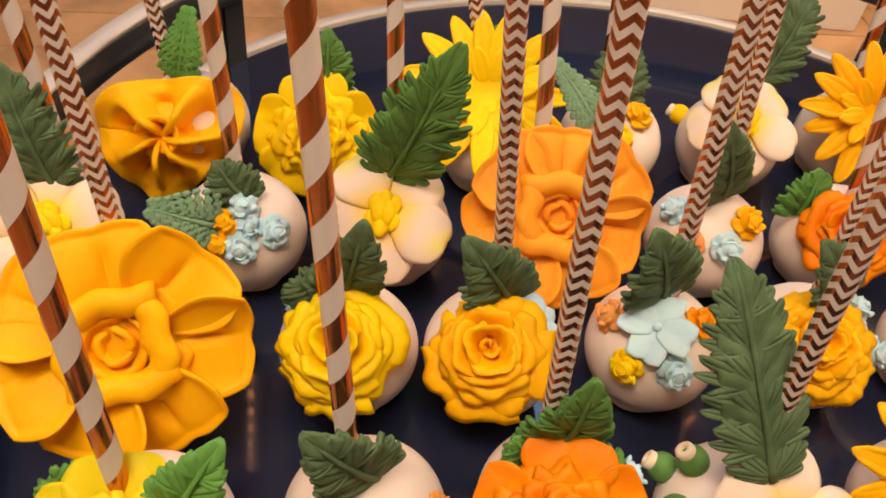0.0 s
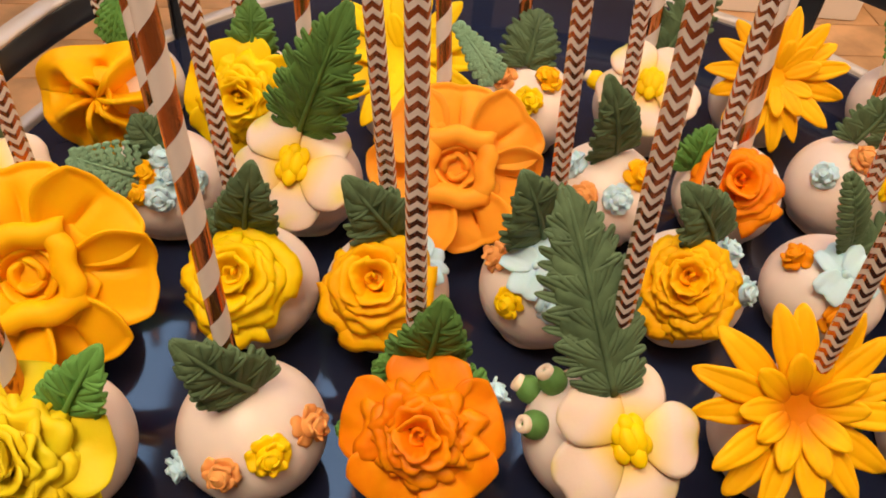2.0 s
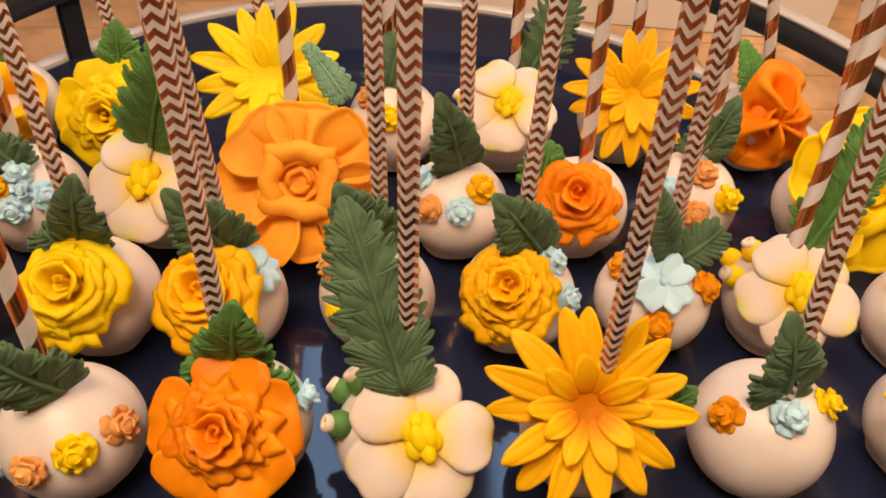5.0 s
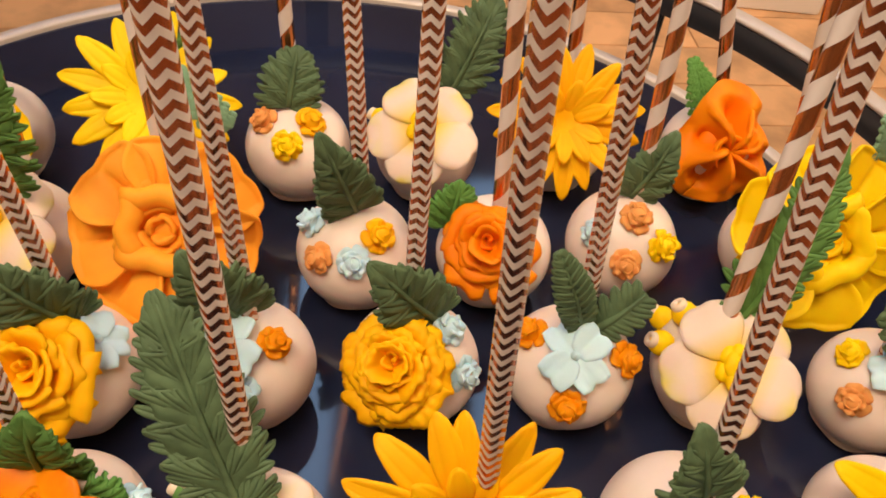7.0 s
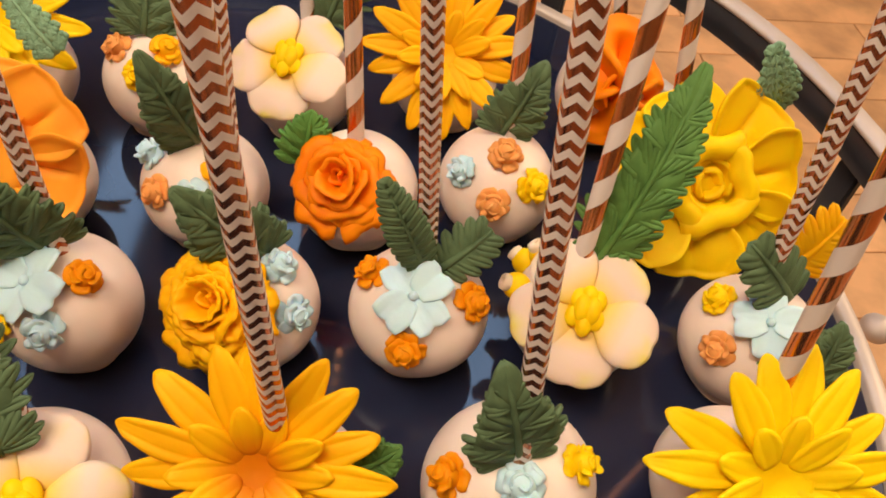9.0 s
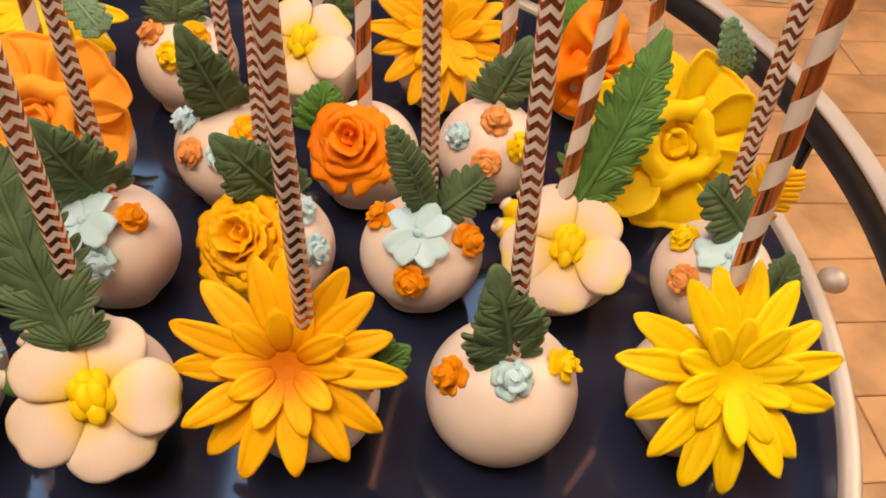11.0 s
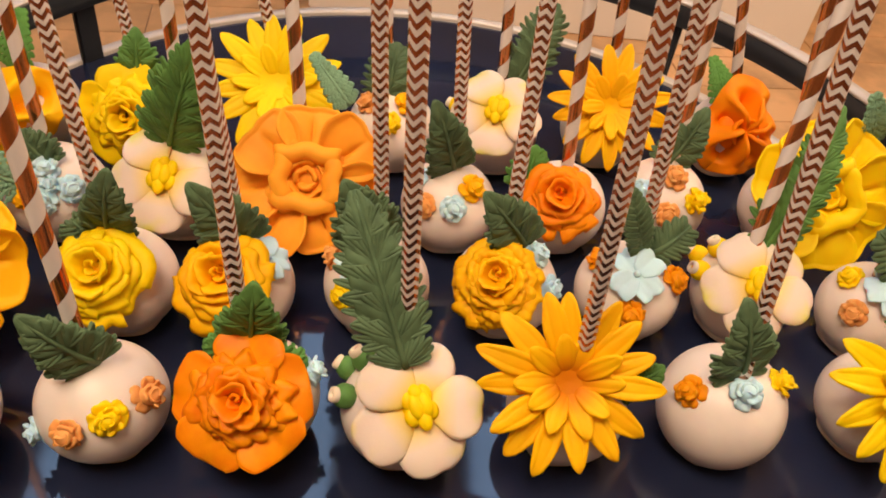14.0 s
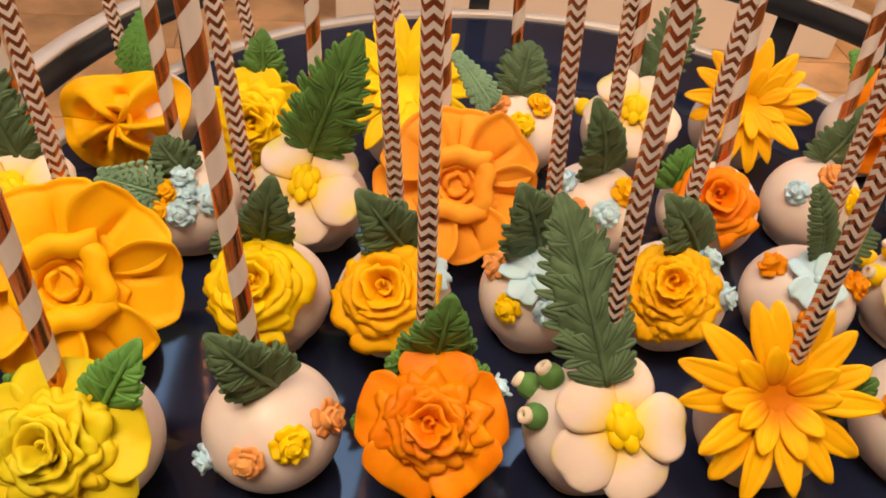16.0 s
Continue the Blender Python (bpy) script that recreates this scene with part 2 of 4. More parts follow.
def berry(p, n, mat):
    up = Vector(n).to_track_quat("Z", "Y").to_matrix().to_4x4()
    ob = place("berry", kept_mesh(("berry", mat.name), lambda: mesh_of("berry", *ball_bits(0, 0, 0, 0.0042, 0.0044, 10), mat)), p, Matrix.Translation(Vector(n) * 0.0225) @ up)
    def dot():
        pr = [(0.0007, 0.0), (0.0008, 0.0011), (0.0016, 0.0016), (0.0025, 0.0012), (0.0027, 0.0002), (0.0024, -0.0012)]
        return mesh_of("berry_eye", *lathe(pr[::-1], 18), CREAM)
    place("berry_eye", kept_mesh("berry_eye", dot), ob, pose(0.0005, 0, 0.0038), "white ring-shaped dot")


def turned(angle):
    return Matrix.Rotation(angle, 4, "Z")


def head(p, name, n, out, spin, mesh, label, front=0.0):
    """The middle of a flower, out metres from the ball's middle along n; front turns its axis from n towards the front."""
    axis = Vector(n).normalized() * (1 - front) + Vector((0, -0.87, 0.49)) * front
    m = Matrix.Translation(Vector(n).normalized() * out) @ axis.to_track_quat("Z", "Y").to_matrix().to_4x4() @ turned(radians(spin))
    return place(name, mesh, p, m, label)


def rose(p, n, size, mat, spin=0, out=0.017, label="", rows=5, ruffle=0.0007, flat=0.36, shift=0.16, thick=0.0014, frill=0.00012):
    """A full rose: rings of wrapped petals round a heart that sits above the middle, each petal a piece."""
    rnd = random.Random(int(size * 1e5) + int(spin))
    R = size / 2
    ob = head(p, "rose", n, out, 0, mesh_of("rose", *ball_bits(0, 0, R * 0.10, R * 0.72, R * 0.30, 12), mat), label)
    turn0 = radians(spin)
    for k in range(4):
        bits = petal_shell(turn0 + 2.0 * k, 1.35 - 0.12 * k, R * (0.03 + 0.045 * k), R * (0.05 + 0.065 * k), R * (0.34 - 0.02 * k), R * 0.34, 1.4, 0.0003, 2.2, k, 0.0012, 0.0004)
        place("heart_petal", mesh_of("heart_petal", *bits, mat), ob, pose(0, R * shift, 0))
    for i in range(rows):
        f = (i + 1) / rows
        count = 3 + i
        for k in range(count):
            a = turn0 + 2 * math.pi * (k + 0.43 * i) / count + rnd.uniform(-0.24, 0.24)
            r1 = R * (0.24 + 0.76 * f) * rnd.uniform(0.86, 1.08)
            bits = petal_shell(a, math.pi / count * rnd.uniform(1.25, 1.6), r1 * 0.48, r1, R * (0.56 - 0.28 * f) * rnd.uniform(0.85, 1.15), R * (flat * (1.15 - 1.15 * f) + rnd.uniform(-0.05, 0.05)), 1.2 + 0.9 * f, ruffle * (0.5 + f), rnd.uniform(1.4, 3.4), rnd.uniform(0, 6), thick, R * 0.15 * f, 12, 29, frill)
            place("petal", mesh_of("petal", *bits, mat), ob, pose(0, R * shift * (1 - f), 0, rnd.uniform(-4, 4), rnd.uniform(-4, 4), 0))
    return ob


def peony(p, n, size, mat, spin=0, out=0.018, label="", open_=5, share=0.75):
    """A rose with a collar of broad open petals under it."""
    ob = rose(p, n, size * share, mat, spin, out + 0.002, label, 6, 0.0011, 0.44, 0.06, 0.0012)
    rnd = random.Random(5 + int(spin))
    for k in range(open_):
        bits = petal_disc(size * 0.33, size * 0.56, size * 0.19, 0.75, 0.72, 0.08, 0.34, -0.40, 0.0014, 2.4, rnd.uniform(0, 6), 0.0016, 0.0009, 0.0006, 0.0003, nu=15, nv=17)
        me = mesh_of("outer_petal", *bits, mat)
        place("outer_petal", me, ob, turned(2 * math.pi * (k + 0.1) / open_ + rnd.uniform(-0.1, 0.1)) @ pose(0, 0, 0.0005, 0, rnd.choice((-7, 7)), 0))
    return ob


def carnation(p, n, size, mat, spin=0, out=0.017, label=""):
    """Many thin petals with crinkled rims in close layers; the heart lies high and open."""
    return rose(p, n, size, mat, spin, out, label, 7, 0.0006, 0.34, 0.26, 0.0011, 0.00020)


def orchid(p, n, size, spin=0, out=0.0205, label="", tilt=0.16):
    """Five broad rounded petals, two of them upright, and a lumpy yellow heart."""
    R = size / 2
    rnd = random.Random(int(spin) + 11)
    ob = head(p, "orchid", n, out, spin, mesh_of("orchid", *ball_bits(0, 0, 0.0014, R * 0.25, R * 0.17, 10), YELLOW), label)
    bead = kept_mesh(("bead", R), lambda: mesh_of("stamen", *ball_bits(0, 0, 0, R * 0.11, R * 0.09, 9), YELLOW))
    for x, y, z, sy in ((0, 0.20, 0.20, 1.2), (-0.13, 0.14, 0.17, 1.4), (0.13, 0.14, 0.17, 1.4), (-0.06, 0.02, 0.24, 1.7), (0.07, 0.01, 0.24, 1.7), (-0.15, -0.10, 0.16, 1.3), (0.15, -0.10, 0.16, 1.3), (0, -0.19, 0.21, 1.5)):
        place("stamen", bead, ob, pose(R * x, R * y, R * z) @ Matrix.Diagonal((1, sy, 1, 1)))
    for k, (a, w, le) in enumerate([(0, 1.12, 1.0), (144, 0.98, 0.96), (288, 0.98, 1.0), (72, 0.98, 1.0), (216, 0.98, 0.96)]):
        pb = petal_disc(R * le * 0.92, R * w * 0.95, R * 0.10, 0.42, 0.90, -0.14, 0.36, -0.30 - tilt, 0.0012, 1.8, rnd.uniform(0, 6), 0.0014, 0.0, 0.0, 0.0001, notch=0.04, nu=17, nv=17)
        place("petal", mesh_of("petal", *pb, CREAM_BLUSH), ob, turned(radians(a + 180) + rnd.uniform(-0.08, 0.08)) @ pose(0, 0, 0.0007 * k, rnd.uniform(-3, 3), rnd.uniform(-6, 6), 0))
    return ob


def daisy(p, n, size, mat, spin=0, out=0.0235, label="", outer=15, inner=10):
    """Two rows of blunt strap petals, each with two pressed lines, that run into one smooth hollow heart."""
    R = size / 2
    pr = [(0.0002, R * 0.020), (R * 0.08, R * 0.028), (R * 0.16, R * 0.048), (R * 0.22, R * 0.072), (R * 0.25, R * 0.080), (R * 0.26, R * 0.070), (R * 0.24, R * 0.01), (R * 0.1, -R * 0.06), (0.0002, -R * 0.06)]
    ob = head(p, "daisy", n, out, spin, mesh_of("daisy", *lathe(pr[::-1], 48), mat), label, 0.65)
    rnd = random.Random(int(spin) + 2)
    for k in range(outer):
        me = kept_mesh(("long", R, mat.name, k % 4), lambda: mesh_of("petal", *petal_disc(R * (0.80 + 0.03 * (k % 4)), R * (0.275 + 0.012 * (k % 3)), R * 0.15, 0.55, 0.72, 0.06, 0.36, -0.26, 0.0008, 1.3, 1.5 * k, 0.0016, 0.0, 0.0, 0.0, 0.00030, 0.0, 0.50, 19, 15), mat))
        place("petal", me, ob, turned(2 * math.pi * k / outer + rnd.uniform(-0.08, 0.08)) @ pose(0, 0, 0.0008 * (k % 2) - 0.0012, rnd.uniform(-7, 7), rnd.uniform(-8, 8), 0))
    for k in range(inner):
        me = kept_mesh(("short", R, mat.name, k % 3), lambda: mesh_of("petal", *petal_disc(R * (0.42 + 0.04 * (k % 3)), R * 0.235, R * 0.11, 0.74, 0.75, 0.06, 0.50, -0.16, 0.0005, 1.3, 1.5 * k, 0.0015, 0.0, 0.0, 0.0, 0.0003, 0.0, 0.46, 15, 13), mat))
        place("petal", me, ob, turned(2 * math.pi * (k + 0.5) / inner + rnd.uniform(-0.1, 0.1)) @ pose(0, 0, 0.0003, rnd.uniform(-5, 9), rnd.uniform(-6, 6), 0))
    return ob


def magnolia(p, n, size, mat, spin=0, out=0.0245, label="", count=7):
    """A large pressed flower: broad overlapping outer petals with a crease, four thick rolled flaps and a folded square heart."""
    R = size / 2
    rnd = random.Random(int(spin) + 31)
    ob = head(p, "magnolia", n, out, spin, mesh_of("magnolia", *ball_bits(0, 0, -0.001, R * 0.46, R * 0.13, 14), mat), label, 0.6)
    for k in range(count):
        pb = petal_disc(R * rnd.uniform(0.62, 0.72), R * 0.84 * 7 / count * rnd.uniform(0.94, 1.06), R * 0.24, 0.50, 0.68, 0.16, 0.40, -0.40, 0.0012, 2.0, rnd.uniform(0, 6), 0.0024, 0.0026, 0.0024, 0.0, 0.0, 0.05, 0.0, 25, 25)
        place("outer_petal", mesh_of("outer_petal", *pb, mat), ob, turned(2 * math.pi * k / count + rnd.uniform(-0.07, 0.07)) @ pose(0, 0, -0.0010, rnd.uniform(-4, 4), 11 + rnd.uniform(-4, 4), 0))
    for k in range(4):
        pb = petal_disc(R * 0.26, R * 0.46, R * 0.24, 0.85, 0.55, -0.10, 0.42, -0.30, 0.0007, 2.0, k, 0.0026, 0.0006, 0.0006, nu=13, nv=15)
        place("inner_petal", mesh_of("inner_petal", *pb, mat), ob, turned(math.pi / 2 * (k + 0.5)) @ pose(0, 0, R * 0.02))
    for k in range(4):
        wide = R * (0.36 if k % 2 == 0 else 0.29)
        def flap(u, v, wide=wide, k=k):
            c = np.pi * (0.05 + 0.80 * u)
            r = R * (0.31 - 0.10 * np.cos(c) + 0.02 * np.cos(2 * np.pi * v + k)) - 0.06 * R * v ** 2
            z = R * (0.09 + 0.15 * np.sin(c) ** 0.9 * (1 - 0.30 * v ** 4))
            return v * wide * (1 + 0.10 * u), r, z
        place("rolled_flap", mesh_of("rolled_flap", *sheet(flap, 13, 17, 0.0022), mat), ob, turned(math.pi / 2 * k + rnd.uniform(-0.08, 0.08)))
    for i, (r, h) in enumerate(((0.20, 0.12), (0.10, 0.13))):
        for k in range(3):
            hb = petal_shell(2.094 * (k + 0.3 * i) + rnd.uniform(-0.2, 0.2), 1.15, R * r * 0.9, R * (r + 0.03), R * h, R * 0.06, 1.3, 0.0004, 2.0, rnd.uniform(0, 6), 0.0021, 0.0004, 9, 15)
            place("heart_petal", mesh_of("heart_petal", *hb, mat), ob)
    return ob


def ruffle(p, n, size, mat, spin=0, out=0.020, label=""):
    """A flower of one scrunched ribbon: a wide wavy brim and folds that meander over its heart."""
    R = size / 2
    ob = head(p, "frilled_flower", n, out, spin, mesh_of("frilled_flower", *ball_bits(0, 0, -0.001, R * 0.45, R * 0.22, 12), mat), label, 0.85)
    def gathered(u, v):
        a = math.pi * v
        r = R * (0.004 + (0.94 + 0.11 * np.sin(2 * a + 0.8) + 0.11 * np.sin(3 * a)) * u)
        q = 6 * (a + 0.30 * np.sin(a + 1.0)) + 1.5 * (1 - u) ** 1.5
        deep = 0.46 * np.sin(np.pi * np.clip(u * 1.25, 0, 1)) ** 1.2 * (1 - 0.5 * u) + 0.15 * u ** 2
        z = R * (0.34 * (1 - u) ** 2 + 0.16 * np.sin(np.pi * u) + deep * (np.sin(q) + 0.25 * np.sin(2 * q + 1)) - 0.05 * u)
        a = a + 0.20 * np.sin(q + 1.2) * np.sin(np.pi * u)
        return r * np.cos(a), r * np.sin(a), z
    place("ribbon", mesh_of("ribbon", *sheet(gathered, 44, 181, 0.0019), mat), ob)
    def curl(u, v):
        a = 2.4 * v + 0.6
        r = R * (0.10 + 0.16 * (v + 1) / 2 + 0.10 * u ** 2)
        return r * np.cos(a), r * np.sin(a), R * (0.18 + 0.34 * u * (1 - 0.3 * v ** 4))
    place("heart_fold", mesh_of("heart_fold", *sheet(curl, 11, 41, 0.0021), mat), ob)
    return ob


def hydrangea(p, n, size, mat, spin=0, out=0.0205, label="pale blue four-petalled blossom"):
    R = size / 2
    ob = head(p, "blossom", n, out, spin, mesh_of("blossom", *join_bits([ball_bits(0, 0, 0.0012, R * 0.13, R * 0.12, 7), ball_bits(0, 0, -0.0008, R * 0.4, R * 0.12, 8)]), mat), label)
    rnd = random.Random(int(spin) + 4)
    for k in range(4):
        pb = petal_disc(R * 0.98, R * 1.04, R * 0.04, 0.52, 0.42, 0.14, 0.20, -0.22, 0.0005, 3.0, rnd.uniform(0, 6), 0.0013, 0.0005, 0.0003, 0.0002, 0.0, 0.10, 0.0, 13, 13)
        place("petal", mesh_of("petal", *pb, mat), ob, turned(math.pi / 2 * k + rnd.uniform(-0.12, 0.12)) @ pose(0, 0, 0.0005 * (k % 2), 0, rnd.uniform(-5, 5), 0))
    return ob


# ---- leaves: base and tip in the ball's own space, face turned to the side given ----
def finger(place_of, ox, oy, ang, le, wd, side, nu=8, nv=7, point=0.0, ridge=0.0005):
    """One rounded tooth of a leaf, from (ox, oy) at ang to the leaf's axis; place_of(x, y) gives the height there."""
    def fn(u, v):
        s = 1 - (1 - u) ** 1.4
        w = wd * (0.62 + 0.38 * np.sin(np.pi / 2 * np.clip(s / 0.6, 0, 1))) * np.sqrt(np.clip(1.03 - np.clip((s - 0.55) / 0.45, 0, 1) ** (2.4 - point), 0, 1))
        x = ox + math.sin(ang) * le * s + math.cos(ang) * w * v
        y = oy + math.cos(ang) * le * s - math.sin(ang) * w * v
        z = place_of(np.abs(x), y) + ridge * (0.9 - v ** 2 * 1.6) * np.sin(np.pi * np.clip(s * 0.9 + 0.1, 0, 1)) - ridge * 0.9 * np.exp(-(v / 0.20) ** 2)
        return side * x, y, z
    p, f = sheet(fn, nu, nv, 0.0014)
    return p, (f if side > 0 else [q[::-1] for q in f])


def leaf(p, base, tip, width, mat, kind="oak", face=(0, -0.8, 0.6), bend=0.10, label=""):
    base, tip = Vector(base), Vector(tip)
    along = tip - base
    L = along.length
    y = along.normalized()
    z = Vector(face) - y * Vector(face).dot(y)
    z.normalize()
    x = y.cross(z)
    m = Matrix(((x.x, y.x, z.x, base.x), (x.y, y.y, z.y, base.y), (x.z, y.z, z.z, base.z), (0, 0, 0, 1)))
    W = width / 2 * (1.2 if kind == "oak" else 1.0)
    rnd = random.Random(int(L * 1e5) + int(width * 1e4))
    name = {"oak": "leaf", "long": "feathered_leaf", "fern": "fern_leaf", "frond": "fern_leaf", "monstera": "monstera_leaf"}[kind]

    def bow(u):
        return bend * L * (np.sin(math.pi * u * 0.9) - 0.25 * u)

    def surface(x, y):
        u = y / L
        return bow(u) + 0.20 * x - 0.24 * x ** 2 / W

    if kind in ("oak", "long"):
        oak = kind == "oak"
        lobes = 4 if oak else 6
        def outline(u):
            if oak:
                return np.minimum(1, 0.70 + 1.3 * u) * (1 - np.clip(u, 0, 1) ** 1.6) ** 0.75
            return np.minimum(1, 0.55 + 1.5 * u) * (1 - np.clip(u, 0, 1) ** 2.6) ** 0.66
        bits = []
        for i in range(lobes):
            f = (i + 0.15) / lobes * (0.84 if oak else 0.88)
            ang = radians((66 if oak else 56) - 26 * f)
            pitch = L / lobes
            for side in (-1, 1):
                reach = W * float(outline(min(1, f + 0.12))) / math.sin(ang) * rnd.uniform(0.95, 1.12)
                sag = rnd.uniform(0.2, 1.6) * 0.0010
                def lobe_surface(x, y, sag=sag):
                    return surface(x, y) - sag * (x / W) ** 2 + 0.0012 * np.cos(2 * math.pi * ((y - 0.55 * x) / L * lobes - 0.35)) * x / W
                for da, k, fw in ((0.54, 0.86, 0.19), (0.26, 0.96, 0.20), (-0.02, 1.0, 0.20), (-0.30, 0.96, 0.19)) if oak else ((0.60, 0.70, 0.13), (0.32, 0.86, 0.14), (0.04, 0.97, 0.15), (-0.22, 0.95, 0.14), (-0.44, 0.84, 0.13)):
                    bits.append(finger(lobe_surface, 0.0, L * f, ang + da + rnd.uniform(-0.06, 0.06), reach * k, pitch * fw, side, 12, 9, 0.3 if oak else 0.0, 0.0007))
        def web(u, v):
            w = W * outline(u * 0.94) * (0.88 if oak else 0.76)
            s = np.abs(v)
            yy = L * u * 0.94 + 0.30 * s * w
            ribs = np.cos(2 * math.pi * (u * lobes * 1.08 - 0.75 * s * w / L * lobes))
            return v * w, yy, surface(s * w, yy) + 0.0013 * ribs * s * (1.25 - s) + 0.0003 * np.cos(6 * math.pi * (u * lobes - 1.2 * s)) * s
        def rib(u, v):
            return v * 0.0008 * (1.3 - u), L * u * 0.95, surface(0 * u, L * u) + 0.0012 - 0.0004 * v ** 2
        bits += [sheet(web, 60, 21, 0.0012), sheet(rib, 16, 5, 0.0012)]
        for side in (-1, 1):
            bits.append(finger(surface, 0.0, L * 0.70, 0.04, L * 0.30, W * (0.26 if oak else 0.20), side, 12, 9, 1.3 if oak else 0.3, 0.0008))
    elif kind == "frond":
        n = 8
        def stem(u, v):
            return v * 0.0008 * (1.3 - u), L * u, bow(u) + 0.0004
        bits = [sheet(stem, 14, 5, 0.0014)]
        for i in range(n):
            f = (i + 0.3) / n
            le = 1.15 * W * min(1.0, 0.72 + 1.2 * f) * (1 - 0.86 * f)
            ang = radians(66 - 26 * f)
            for side in (-1, 1):
                bits.append(finger(surface, 0.0, L * f, ang, le, 0.0008, side, 6, 5))
                teeth = 4 if f < 0.55 else 3
                for j in range(teeth):
                    g = (j + 0.55) / teeth
                    ox, oy = math.sin(ang) * le * g, L * f + math.cos(ang) * le * g
                    for turn in (-0.85, 0.75):
                        bits.append(finger(surface, ox, oy, ang + turn, L / n * 0.78 * (1.1 - 0.5 * g), L / n * 0.30, side, 6, 5, 0.3, 0.0004))
        bits.append(finger(surface, 0.0, L * 0.92, 0.0, L * 0.09, W * 0.12, 1, 6, 5))
    elif kind == "fern":
        n = 12
        def stem(u, v):
            return v * 0.0009 * (1.3 - u), L * u, bow(u)
        bits = [sheet(stem, 14, 5, 0.0015)]
        for i in range(n):
            f = (i + 0.6) / n
            le = W * math.sin(math.pi * (0.16 + 0.80 * f)) ** 0.7 * 1.15
            for side in (-1, 1):
                bits.append(finger(surface, 0.0, L * f, radians(64 - 20 * f), le, L / n * 0.46, side, 8, 7, 0.5, 0.0005))
    else:
        n = 5
        def stem(u, v):
            return v * 0.0009 * (1.4 - u), L * u, bow(u) + 0.0011
        def web(u, v):
            w = W * 0.66 * np.sin(math.pi * np.clip(u, 0, 1) ** 0.62 * 0.93 + 0.14)
            return v * w, L * (0.02 + 0.88 * u) + 0.2 * np.abs(v) * w, surface(np.abs(v) * w, L * u) + 0.0003
        bits = [sheet(stem, 14, 5, 0.0013), sheet(web, 18, 11, 0.0012)]
        for i in range(n):
            f = (i + 0.10) / n * 0.94
            le = 1.12 * W * math.sin(math.pi * (0.30 + 0.62 * f)) ** 0.8
            for side in (-1, 1):
                bits.append(finger(surface, 0.0, L * f, radians(68 - 26 * f), le, L / n * 0.46, side, 10, 9, 0.0, 0.0008))
        bits.append(finger(surface, 0.0, L * 0.74, 0.0, L * 0.26, W * 0.36, 1, 9, 7, 0.8))
    return place(name, mesh_of(name, *join_bits(bits), mat), p, m, label)


def straw(p, base, top, chevron):
    base, top = Vector(base), Vector(top)
    y = (top - base).normalized()
    start = base - y * 0.010
    L = 0.165
    r = 0.00268
    n, rings = 28, 12
    verts, faces, uvs = [], [], []
    for i in range(rings + 1):
        verts += [(r * math.cos(2 * math.pi * j / n), r * math.sin(2 * math.pi * j / n), L * i / rings) for j in range(n)]
    for i in range(rings + 1):
        verts += [(0.86 * r * math.cos(2 * math.pi * j / n), 0.86 * r * math.sin(2 * math.pi * j / n), L * i / rings) for j in range(n)]
    k = (rings + 1) * n
    for i in range(rings):
        for j in range(n):
            q = (j + 1) % n
            faces.append((i * n + j, i * n + q, (i + 1) * n + q, (i + 1) * n + j))
            uvs += [(j / n, L * i / rings), ((j + 1) / n, L * i / rings), ((j + 1) / n, L * (i + 1) / rings), (j / n, L * (i + 1) / rings)]
    for i in range(rings):
        for j in range(n):
            q = (j + 1) % n
            faces.append((k + i * n + q, k + i * n + j, k + (i + 1) * n + j, k + (i + 1) * n + q))
            uvs += [(0, 0)] * 4
    for j in range(n):
        q = (j + 1) % n
        faces.append((rings * n + j, rings * n + q, k + rings * n + q, k + rings * n + j))
        uvs += [(0, 0)] * 4
    def make():
        me = mesh_of("straw", verts, faces, CHEVRON if chevron else SPIRAL)
        lay = me.uv_layers.new(name="UVMap")
        lay.data.foreach_set("uv", [c for w in uvs for c in w])
        return me
    m = Matrix.Translation(start) @ y.to_track_quat("Z", "Y").to_matrix().to_4x4() @ turned(random.uniform(0, 6.28))
    return place("straw", kept_mesh(("straw", chevron), make), p, m, "paper straw with copper zigzags" if chevron else "paper straw with a copper spiral")


